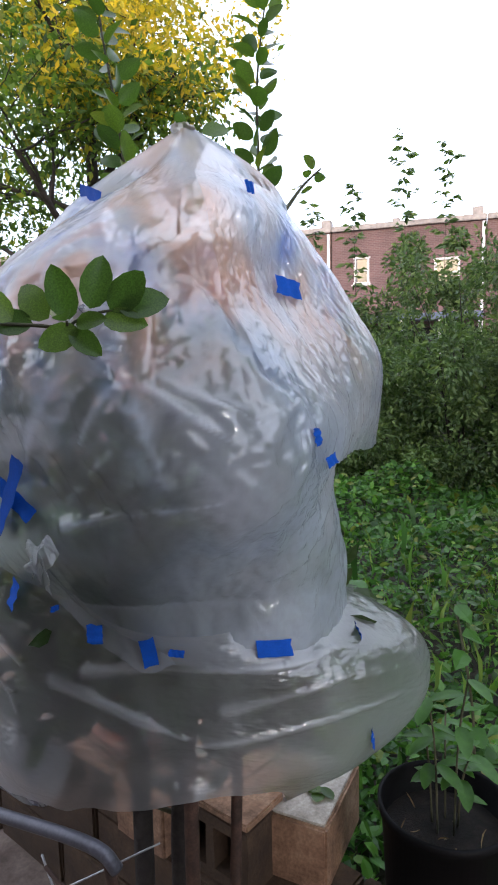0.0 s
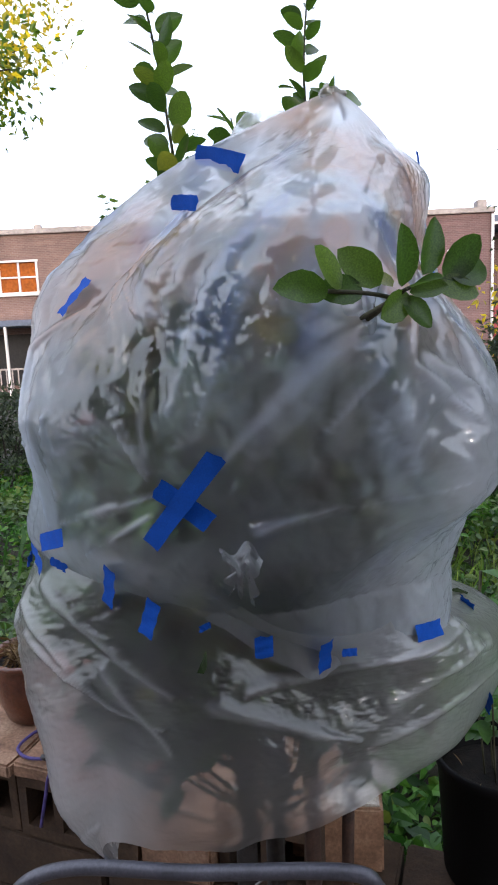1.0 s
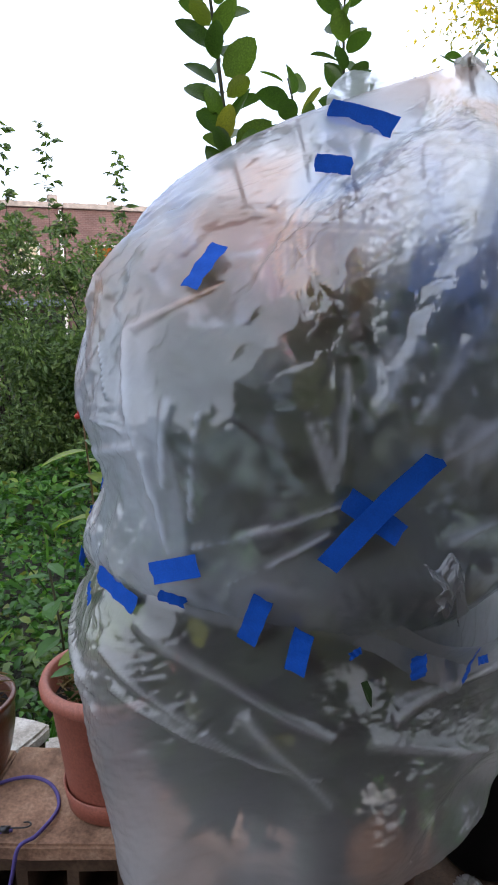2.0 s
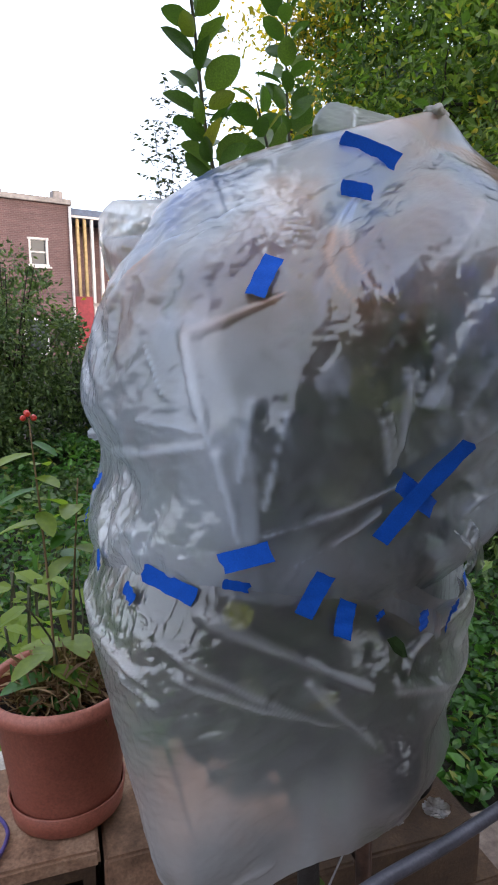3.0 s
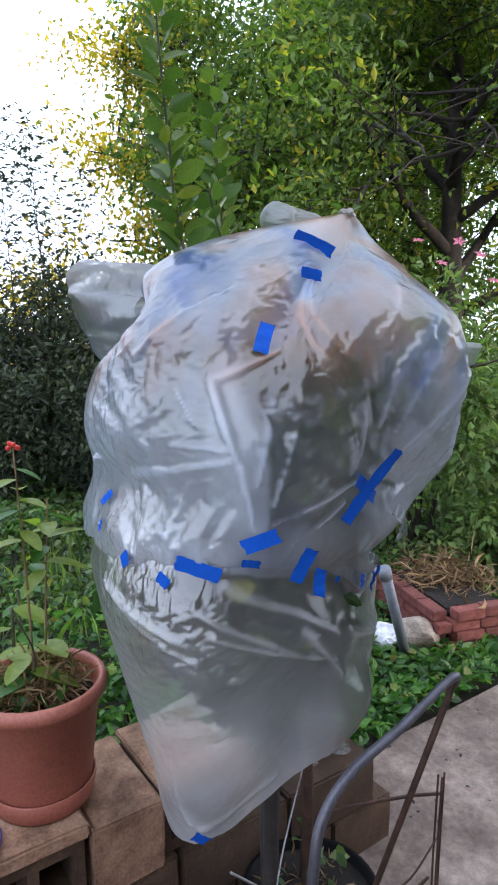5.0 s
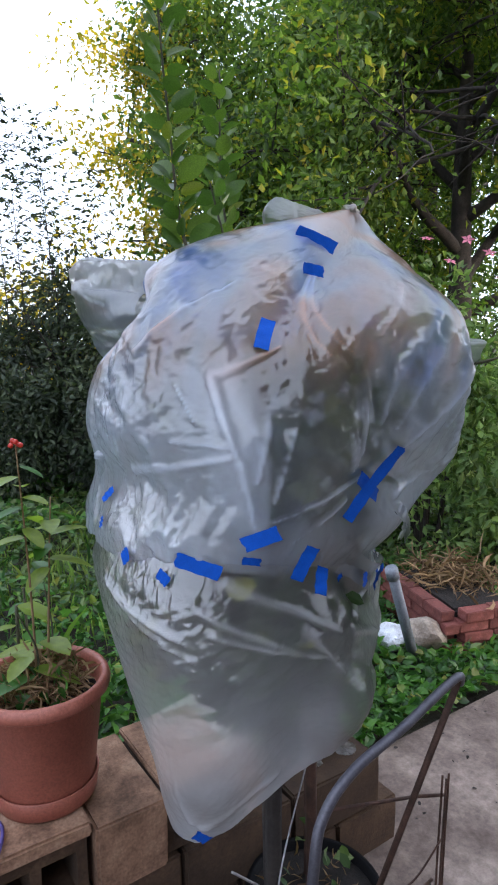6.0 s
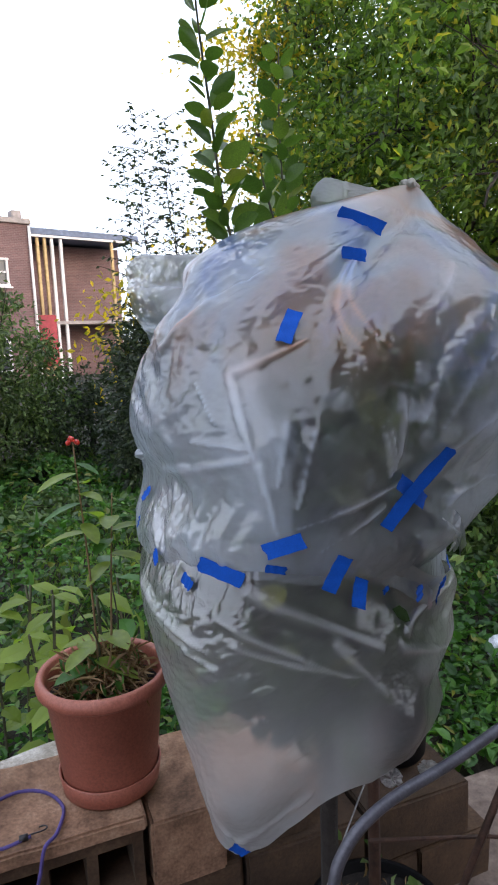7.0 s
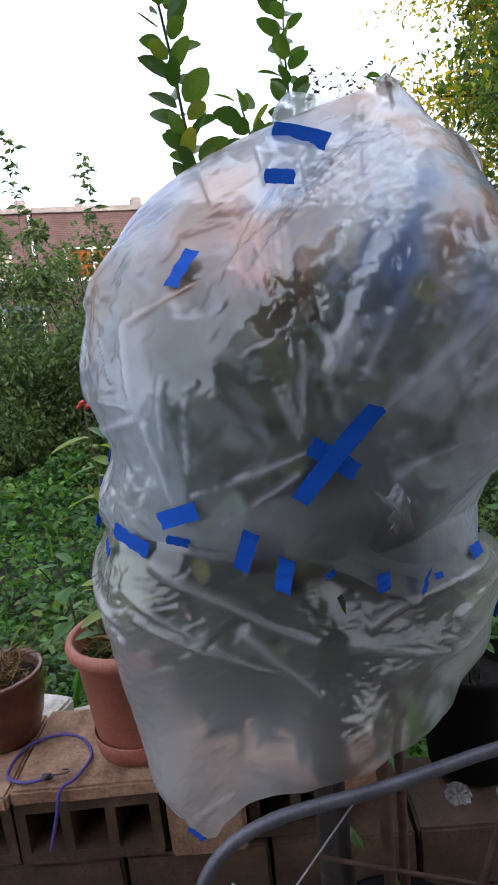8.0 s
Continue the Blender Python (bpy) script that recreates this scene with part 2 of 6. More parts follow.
def facade_mat(name, brick_a, brick_b, mortar):
    m, n, l, p = mat(name)
    nt = m.node_tree
    c = n.new("ShaderNodeTexCoord")
    mp = n.new("ShaderNodeMapping")
    mp.inputs["Rotation"].default_value = (radians(90), 0, 0)
    l.new(c.outputs["Object"], mp.inputs["Vector"])
    b = n.new("ShaderNodeTexBrick")
    b.inputs["Scale"].default_value = 1.0
    b.inputs["Brick Width"].default_value, b.inputs["Row Height"].default_value, b.inputs["Mortar Size"].default_value = 0.24, 0.085, 0.012
    b.inputs["Color1"].default_value, b.inputs["Color2"].default_value, b.inputs["Mortar"].default_value = (*brick_a, 1), (*brick_b, 1), (*mortar, 1)
    l.new(mp.outputs["Vector"], b.inputs["Vector"])
    s = noise_tex(nt, 0.6, 5)
    s2 = noise_tex(nt, 1.0, 3, stretch=(0.3, 0.3, 4.0))
    col = mixc(nt, 1.0, b.outputs["Color"], ramp(nt, s.outputs["Fac"], [(0.3, (0.75, 0.75, 0.75)), (0.7, (1.2, 1.2, 1.2))]), "MULTIPLY")
    col = mixc(nt, 1.0, col, ramp(nt, s2.outputs["Fac"], [(0.3, (0.85, 0.85, 0.85)), (0.7, (1.12, 1.12, 1.12))]), "MULTIPLY")
    l.new(col, p.inputs["Base Color"])
    p.inputs["Roughness"].default_value = 0.9
    return m


FACADE_RED = facade_mat("old_red_brick_wall", (0.125, 0.07, 0.07), (0.16, 0.09, 0.088), (0.18, 0.13, 0.128))
FACADE_BROWN = facade_mat("brown_brick_wall", (0.15, 0.09, 0.078), (0.19, 0.115, 0.098), (0.21, 0.155, 0.14))
TRIM = plain_mat("white_painted_trim", (0.62, 0.6, 0.6), 0.6, grain=8, amount=0.1)
ROOFING = plain_mat("grey_roof_edge", (0.3, 0.27, 0.26), 0.8, grain=5)
BLUEROOF = plain_mat("blue_grey_porch_roof", (0.1, 0.13, 0.2), 0.6, grain=5)
SHADE_DARK = plain_mat("dark_shade_panel", (0.02, 0.02, 0.022), 0.9)
REDPAINT = plain_mat("red_painted_board", (0.3, 0.03, 0.04), 0.6, grain=5)
YELLOWPAINT = plain_mat("yellow_painted_post", (0.42, 0.3, 0.14), 0.6, grain=5)
STUCCO = rough_mat("unseen_wall_render", (0.16, 0.1, 0.08), (0.2, 0.13, 0.105), (0.25, 0.17, 0.14), 0.9, 1.0, 30, 0.004)


def glass_mat(name, tint):
    m, n, l, p = mat(name)
    p.inputs["Base Color"].default_value = (*tint, 1)
    p.inputs["Roughness"].default_value = 0.05
    p.inputs["Specular IOR Level"].default_value = 0.9
    s = noise_tex(m.node_tree, 1.2, 2)
    bump(m.node_tree, s.outputs["Fac"], 0.15, 0.05, p.inputs["Normal"])
    return m


PANE = glass_mat("window_glass", (0.03, 0.035, 0.045))

# ---- building helpers ----
def mesh_of(name, verts, faces, material, smooth=False):
    me = bpy.data.meshes.new(name)
    me.from_pydata([tuple(v) for v in verts], [], faces)
    me.materials.append(material)
    if smooth:
        me.polygons.foreach_set("use_smooth", [True] * len(me.polygons))
    me.update()
    return me


def mesh_np(name, verts, quads, material, smooth=False):
    """A mesh of many quads or triangles from arrays."""
    me = bpy.data.meshes.new(name)
    n, k = len(quads), quads.shape[1]
    me.vertices.add(len(verts))
    me.vertices.foreach_set("co", np.ascontiguousarray(verts, dtype=np.float32).ravel())
    me.loops.add(n * k)
    me.loops.foreach_set("vertex_index", np.ascontiguousarray(quads, dtype=np.int32).ravel())
    me.polygons.add(n)
    me.polygons.foreach_set("loop_start", np.arange(0, n * k, k, dtype=np.int32))
    me.polygons.foreach_set("loop_total", np.full(n, k, dtype=np.int32))
    me.polygons.foreach_set("use_smooth", np.full(n, smooth, dtype=bool))
    me.materials.append(material)
    me.update(calc_edges=True)
    me.validate()
    return me


def child(name, me, parent, label=""):
    ob = new(name, me)
    if parent is not None:
        ob.parent = parent
    return tagged(ob, label)


def part(name, bm, material, parent, label="", smooth=False):
    me = bpy.data.meshes.new(name)
    bm.to_mesh(me)
    bm.free()
    me.materials.append(material)
    if smooth:
        me.polygons.foreach_set("use_smooth", [True] * len(me.polygons))
    return child(name, me, parent, label)


def thing(name, at, label, category, group="", kind="", turn=0.0):
    ob = new(name)
    ob.empty_display_size = 0.05
    ob.matrix_world = pose(*at, 0, 0, turn)
    return tagged(ob, label, category, group, kind)


def box_bm(sx, sy, sz, at=(0, 0, 0), bevel=0.004, jitter=0.0, rng=None, cuts=0):
    """A bevelled block; 'at' is the middle of its underside."""
    bm = bmesh.new()
    bmesh.ops.create_cube(bm, size=1.0)
    for v in bm.verts:
        v.co = Vector((v.co.x * sx + at[0], v.co.y * sy + at[1], (v.co.z + 0.5) * sz + at[2]))
    if cuts:
        bmesh.ops.subdivide_edges(bm, edges=bm.edges[:], cuts=cuts, use_grid_fill=True)
    if bevel:
        bmesh.ops.bevel(bm, geom=[e for e in bm.edges if len(e.link_faces) == 2 and e.calc_face_angle(0) > 0.5], offset=bevel, segments=2, affect="EDGES")
    if jitter and rng:
        for v in bm.verts:
            d = noise.noise_vector(v.co * 9 + Vector((rng.random() * 0.01, 0, 0))) * jitter
            v.co += d
    return bm


def lathe_bm(profile, sides=48, wobble=0.0):
    """A turned body from (radius, height) pairs."""
    bm = bmesh.new()
    rings = []
    for r, z in profile:
        if r < 1e-6:
            rings.append([bm.verts.new((0, 0, z))])
            continue
        rings.append([bm.verts.new((r * (1 + wobble * math.sin(3 * a)) * math.cos(a), r * math.sin(a), z)) for a in (2 * math.pi * k / sides for k in range(sides))])
    for a, b in zip(rings, rings[1:]):
        for k in range(sides):
            q = [a[k % len(a)], a[(k + 1) % len(a)], b[(k + 1) % len(b)], b[k % len(b)]]
            q = list(dict.fromkeys(q))
            if len(q) > 2:
                bm.faces.new(q)
    return bm


def tube_arrays(points, radii, sides=8):
    """Vertices and quads of a tapered tube along a line of points."""
    P = [Vector(p) for p in points]
    n = len(P)
    if not hasattr(radii, "__len__"):
        radii = [radii] * n
    V, F = [], []
    up = Vector((0.13, 0.27, 0.95)).normalized()
    for i, p in enumerate(P):
        d = (P[min(i + 1, n - 1)] - P[max(i - 1, 0)]).normalized()
        a = d.cross(up)
        if a.length < 0.1:
            a = d.cross(Vector((1, 0, 0)))
        a.normalize()
        b = d.cross(a)
        up = a.cross(d) if abs(d.dot(up)) < 0.95 else up
        V += [p + (a * math.cos(2 * math.pi * k / sides) + b * math.sin(2 * math.pi * k / sides)) * radii[i] for k in range(sides)]
    for i in range(n - 1):
        for k in range(sides):
            F.append((i * sides + k, i * sides + (k + 1) % sides, (i + 1) * sides + (k + 1) % sides, (i + 1) * sides + k))
    V += [P[0], P[-1]]
    for k in range(sides):
        F.append((len(V) - 2, (k + 1) % sides, k))
        F.append((len(V) - 1, (n - 1) * sides + k, (n - 1) * sides + (k + 1) % sides))
    return V, F


def tube(name, points, radii, material, parent, label="", sides=8):
    V, F = tube_arrays(points, radii, sides)
    return child(name, mesh_of(name, V, F, material, True), parent, label)


def curve_points(keys, steps=8):
    """A smooth line through the given points."""
    K = [Vector(k) for k in keys]
    K = [K[0] * 2 - K[1]] + K + [K[-1] * 2 - K[-2]]
    out = []
    for i in range(1, len(K) - 2):
        for s in range(steps):
            t = s / steps
            p0, p1, p2, p3 = K[i - 1:i + 3]
            out.append(0.5 * (2 * p1 + (p2 - p0) * t + (2 * p0 - 5 * p1 + 4 * p2 - p3) * t * t + (3 * p1 - p0 - 3 * p2 + p3) * t ** 3))
    return out + [K[-2]]


LEAF8 = np.array([(0, 0, 0), (-0.5, 0.3, 0.05), (0, 0.32, 0), (0.5, 0.3, 0.05), (-0.44, 0.68, 0.02), (0, 0.7, -0.05), (0.44, 0.68, 0.02), (0, 1.0, -0.14)])
LEAF8_F = np.array([(0, 2, 1, 1), (0, 3, 2, 2), (1, 2, 5, 4), (2, 3, 6, 5), (4, 5, 7, 7), (5, 6, 7, 7)])
LEAF4 = np.array([(0, 0, 0), (-0.5, 0.45, 0.08), (0.5, 0.45, 0.08), (0, 1, -0.06)])
LEAF4_F = np.array([(0, 3, 1), (0, 2, 3)])


def frames_from(dirs, rng, flat=0.6):
    """Right, forward and up of leaves that grow along dirs, their faces more or less to the sky."""
    d = dirs / np.maximum(np.linalg.norm(dirs, axis=1, keepdims=True), 1e-6)
    up = rng.normal(size=d.shape) * (1 - flat) + np.array([0, 0, 1.0]) * flat
    r = np.cross(d, up)
    r /= np.maximum(np.linalg.norm(r, axis=1, keepdims=True), 1e-6)
    return r, d, np.cross(r, d)


def leaves_mesh(name, at, dirs, sizes, material, rng, width=0.5, flat=0.6, fine=False):
    """Many leaves in one mesh."""
    base, quad = (LEAF8, LEAF8_F) if fine else (LEAF4, LEAF4_F)
    r, d, u = frames_from(dirs, rng, flat)
    s = sizes[:, None, None]
    curl = rng.uniform(0.4, 1.8, len(at))[:, None, None]
    V = at[:, None, :] + s * (width * base[None, :, 0:1] * r[:, None, :] + base[None, :, 1:2] * d[:, None, :] + curl * base[None, :, 2:3] * u[:, None, :])
    k = len(base)
    F = (quad[None] + (np.arange(len(at)) * k)[:, None, None]).reshape(-1, quad.shape[1])
    if fine:
        tri = F[:, 2] == F[:, 3]
        T = np.concatenate([F[tri][:, :3], F[~tri][:, [0, 1, 2]], F[~tri][:, [0, 2, 3]]])
        F = T
    return mesh_np(name, V.reshape(-1, 3), F, material)


def hash_noise(p, seed=0):
    """Smooth value noise for an array of points."""
    i = np.floor(p).astype(np.int64)
    f = p - i
    f = f * f * f * (f * (f * 6 - 15) + 10)
    out = np.zeros(len(p))
    for c in range(8):
        o = np.array([c & 1, c >> 1 & 1, c >> 2 & 1])
        q = i + o
        h = (q[:, 0] * 374761393 + q[:, 1] * 668265263 + q[:, 2] * 2147483647 + seed * 1274126177) & 0xFFFFFFFF
        h = ((h ^ (h >> 13)) * 1274126177) & 0xFFFFFFFF
        h = (h ^ (h >> 16)) & 0xFFFF
        out += h / 65535.0 * np.prod(np.where(o == 1, f, 1 - f), axis=1)
    return out * 2 - 1


# ---- ground: patio on the near side of the wall, garden beyond ----
WALL_O, WALL_TURN = (-0.707, 1.927), -36.0
WU = np.array([math.cos(radians(WALL_TURN)), math.sin(radians(WALL_TURN))])
WV = np.array([-WU[1], WU[0]])


def W(u, v, z=0.0):
    """From lengths along and behind the garden wall's face to the plan."""
    return (WALL_O[0] + u * WU[0] + v * WV[0], WALL_O[1] + u * WU[1] + v * WV[1], z)


def ground_sheet():
    """One sheet to the horizon, finely cut near the wall."""
    e = np.concatenate([-np.geomspace(8, 600, 14)[::-1], np.linspace(-7, 7, 57)[0:], np.geomspace(8, 600, 14)])
    X, Y = np.meshgrid(e + 1.0, e + 4.0)
    P = np.stack([X.ravel(), Y.ravel(), np.zeros(X.size)], 1)
    near = np.exp(-((P[:, 0] - 1) ** 2 + (P[:, 1] - 4) ** 2) / 60)
    v = (P[:, 0] - WALL_O[0]) * WV[0] + (P[:, 1] - WALL_O[1]) * WV[1]
    P[:, 2] = -0.03 + 0.05 * hash_noise(P * 0.9, 3) * near * (v > 0.6)
    n = len(e)
    i = np.arange(n * n).reshape(n, n)
    Q = np.stack([i[:-1, :-1], i[:-1, 1:], i[1:, 1:], i[1:, :-1]], -1).reshape(-1, 4)
    tagged(new("ground", mesh_np("ground", P, Q, GARDEN, True)), "dark garden soil under vines and grass", "ground", kind="structure")


ground_sheet()


def patio():
    rng = random.Random(4)
    top = thing("pavement", (0, 0, 0), "worn stained grey concrete patio slabs", "pavement", kind="structure")
    for iu in range(2):
        for iv in range(2):
            u0, v0 = -2.6 + iu * 3.24, 0.42 - (iv + 1) * 2.44
            bm = box_bm(3.225, 2.425, 0.06, (0, 0, 0), 0.006, 0.003, rng, 3)
            ob = part("slab", bm, PATIO, top)
            ob.matrix_world = pose(*W(u0 + 1.62, v0 + 1.22, -0.05 + rng.uniform(-0.004, 0.004)), 0, 0, WALL_TURN)


patio()

# ---- the garden wall of concrete blocks ----
wall = thing("wall_garden", W(0, 0), "low garden wall of weathered tan concrete blocks", "wall", kind="structure", turn=WALL_TURN)


def cored_block(rng, length=0.39, depth=0.3, height=0.19, cores=3):
    """A hollow block laid on its side: its cores open to the front."""
    bm = bmesh.new()
    web, rim = 0.028, 0.034
    cell = (length - web * (cores + 1)) / cores
    xs = [-length / 2]
    for k in range(cores):
        xs += [xs[-1] + web, xs[-1] + web + cell]
    xs.append(length / 2)
    zs = [0, rim, height - rim, height]
    deep = 0.2
    for i in range(len(xs) - 1):
        for j in range(3):
            hole = i % 2 == 1 and j == 1
            q = [(xs[i], zs[j]), (xs[i + 1], zs[j]), (xs[i + 1], zs[j + 1]), (xs[i], zs[j + 1])]
            if not hole:
                bm.faces.new([bm.verts.new((x, 0, z)) for x, z in q])
                continue
            cx, cz = (q[0][0] + q[1][0]) / 2, (q[0][1] + q[2][1]) / 2
            back = [(cx + (x - cx) * 0.86, cz + (z - cz) * 0.86) for x, z in q]
            f = [bm.verts.new((x, 0, z)) for x, z in q]
            b = [bm.verts.new((x, deep, z)) for x, z in back]
            for k in range(4):
                bm.faces.new([f[k], f[(k + 1) % 4], b[(k + 1) % 4], b[k]])
            bm.faces.new(b)
    c = [bm.verts.new(p) for p in ((-length / 2, 0, 0), (length / 2, 0, 0), (length / 2, 0, height), (-length / 2, 0, height), (-length / 2, depth, 0), (length / 2, depth, 0), (length / 2, depth, height), (-length / 2, depth, height))]
    for k in ((0, 4, 5, 1), (3, 2, 6, 7), (0, 3, 7, 4), (1, 5, 6, 2), (4, 7, 6, 5)):
        bm.faces.new([c[i] for i in k])
    bmesh.ops.remove_doubles(bm, verts=bm.verts, dist=0.0004)
    bmesh.ops.subdivide_edges(bm, edges=[e for e in bm.edges if e.calc_length() > 0.12], cuts=2)
    for v in bm.verts:
        v.co += noise.noise_vector(v.co * 14 + Vector((rng.random() * 20, 0, 0))) * 0.003
    bmesh.ops.recalc_face_normals(bm, faces=bm.faces)
    return bm


def block_at(bm, mat_, u, v, z, turn=0.0, name="block", label=""):
    ob = part(name, bm, mat_, wall, label)
    ob.matrix_local = pose(u, v, z, 0, 0, turn)
    return ob


rngw = random.Random(8)
for row in range(2):
    for k in range(12):
        u = -2.62 + 0.4 * k + (0.2 if row else 0.0)
        if u > (1.3 if row else 1.1):
            continue
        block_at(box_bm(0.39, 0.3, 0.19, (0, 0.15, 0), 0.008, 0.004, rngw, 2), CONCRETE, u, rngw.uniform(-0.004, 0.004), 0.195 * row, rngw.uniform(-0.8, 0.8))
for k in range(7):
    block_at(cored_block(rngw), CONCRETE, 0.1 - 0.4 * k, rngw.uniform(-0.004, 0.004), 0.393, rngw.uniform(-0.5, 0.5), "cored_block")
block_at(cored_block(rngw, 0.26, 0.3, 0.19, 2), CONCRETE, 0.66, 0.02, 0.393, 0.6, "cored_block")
block_at(box_bm(0.205, 0.37, 0.21, (0, 0.175, 0), 0.007, 0.003, rngw, 2), CAPSTONE, 0.418, -0.012, 0.393, 0.5, "end_block", "smooth tan end block")
block_at(box_bm(0.26, 0.34, 0.022, (0, 0.18, 0), 0.005, 0.003, rngw, 2), CAPSTONE, 0.66, 0.01, 0.586, 0.0, "cap")
for k in range(7):
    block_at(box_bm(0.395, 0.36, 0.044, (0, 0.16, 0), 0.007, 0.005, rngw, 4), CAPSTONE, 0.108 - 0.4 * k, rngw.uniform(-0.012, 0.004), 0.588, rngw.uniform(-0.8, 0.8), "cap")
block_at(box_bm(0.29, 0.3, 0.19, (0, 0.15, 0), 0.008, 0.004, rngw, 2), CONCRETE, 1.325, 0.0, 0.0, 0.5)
block_at(box_bm(0.24, 0.3, 0.186, (0, 0.15, 0), 0.006, 0.0, rngw, 1), CAPSTONE, 0.822, 0.133, 0.393, 12.8, "end_block", "tan block with a pale lit top")
# thin pale sheet: the light on the block's top, put into its colour
block_at(box_bm(0.222, 0.282, 0.007, (0, 0.15, 0), 0.002, 0.0015, rngw, 3), PALE, 0.822, 0.133, 0.5785, 12.8, "lit_top_sheet", "pale sheet standing for light on the block top")


# ---- terraced houses at the far side of the gardens ----
H_A, H_TURN = (-3.2, 35.3), math.degrees(math.atan2(-0.285, 0.958))
FLOOR_Z = -0.2


def house_frame(name, s, width, label, material, roof_z=8.05, back=0.0):
    h = thing(name, (H_A[0] + s * 0.958 + back * 0.285, H_A[1] - s * 0.285 + back * 0.958, FLOOR_Z), label, "house", "terraced houses", turn=H_TURN)
    h["w"], h["top"] = width, roof_z - FLOOR_Z
    return h


def house_wall(h, width, top, material, holes, depth=7.0, thick=0.25):
    """A front wall with openings cut through, side walls and a roof edge."""
    xs = sorted({0.0, width, *[a for x0, x1, z0, z1 in holes for a in (x0, x1)]})
    zs = sorted({0.0, top, *[a for x0, x1, z0, z1 in holes for a in (z0, z1)]})
    bm = bmesh.new()
    for x0, x1 in zip(xs, xs[1:]):
        for z0, z1 in zip(zs, zs[1:]):
            cx, cz = (x0 + x1) / 2, (z0 + z1) / 2
            if any(a < cx < b and c < cz < d for a, b, c, d in holes):
                continue
            bm.faces.new([bm.verts.new(p) for p in ((x0, 0, z0), (x1, 0, z0), (x1, 0, z1), (x0, 0, z1))])
    for a, b, c, d in holes:
        f = [(a, c), (b, c), (b, d), (a, d)]
        for k in range(4):
            (xa, za), (xb, zb) = f[k], f[(k + 1) % 4]
            bm.faces.new([bm.verts.new(p) for p in ((xa, 0, za), (xa, thick, za), (xb, thick, zb), (xb, 0, zb))])
    for x in (0.0, width):
        bm.faces.new([bm.verts.new(p) for p in ((x, 0, 0), (x, depth, 0), (x, depth, top), (x, 0, top))])
    bm.faces.new([bm.verts.new(p) for p in ((0, depth, 0), (width, depth, 0), (width, depth, top), (0, depth, top))])
    bmesh.ops.remove_doubles(bm, verts=bm.verts, dist=0.001)
    part("wall", bm, material, h)
    part("roof", box_bm(width + 0.02, depth, 0.16, (width / 2, depth / 2 - 0.06, top), 0.02), ROOFING, h)
    part("cornice", box_bm(width, 0.14, 0.2, (width / 2, -0.09, top - 0.12), 0.02), ROOFING, h)


def house_window(h, x0, x1, z0, z1, pane=None, bars=1, frame_w=0.11):
    w = thing("window", (0, 0, 0), "", "")
    w.parent = h
    for key in ("category", "group"):
        if key in w:
            del w[key]
    bm = bmesh.new()
    cx, cz = (x0 + x1) / 2, (z0 + z1) / 2
    for sx, sz, ax, az in ((x1 - x0 + 0.1, frame_w, cx, z1 - frame_w), (x1 - x0 + 0.1, frame_w, cx, z0), (frame_w, z1 - z0, x0 + frame_w / 2, z0), (frame_w, z1 - z0, x1 - frame_w / 2, z0)):
        b = box_bm(sx, 0.12, sz, (ax, 0.03, az), 0.01)
        me = bpy.data.meshes.new("t")
        b.to_mesh(me)
        b.free()
        bm.from_mesh(me)
        bpy.data.meshes.remove(me)
    part("frame", bm, TRIM, w)
    part("sash_bar", box_bm(x1 - x0 - 2 * frame_w, 0.08, 0.08, (cx, 0.06, cz - 0.04), 0.01), TRIM, w)
    for k in range(1, bars):
        part("mullion", box_bm(0.09, 0.1, z1 - z0 - 2 * frame_w, (x0 + (x1 - x0) * k / bars, 0.05, z0 + frame_w), 0.01), TRIM, w)
    part("sill", box_bm(x1 - x0 + 0.25, 0.2, 0.08, (cx, -0.04, z0 - 0.09), 0.01), TRIM, w)
    part("pane", box_bm(x1 - x0 - 0.02, 0.02, z1 - z0 - 0.02, (cx, 0.11, z0 + 0.01), 0), pane or PANE, w)


# the pane's orange colour stands for sunset mirrored in the glass
ORANGE = plain_mat("orange_sunset_reflection", (0.24, 0.065, 0.01), 0.5, spec=0.1, grain=6, amount=0.3)
F = -FLOOR_Z + 0.22


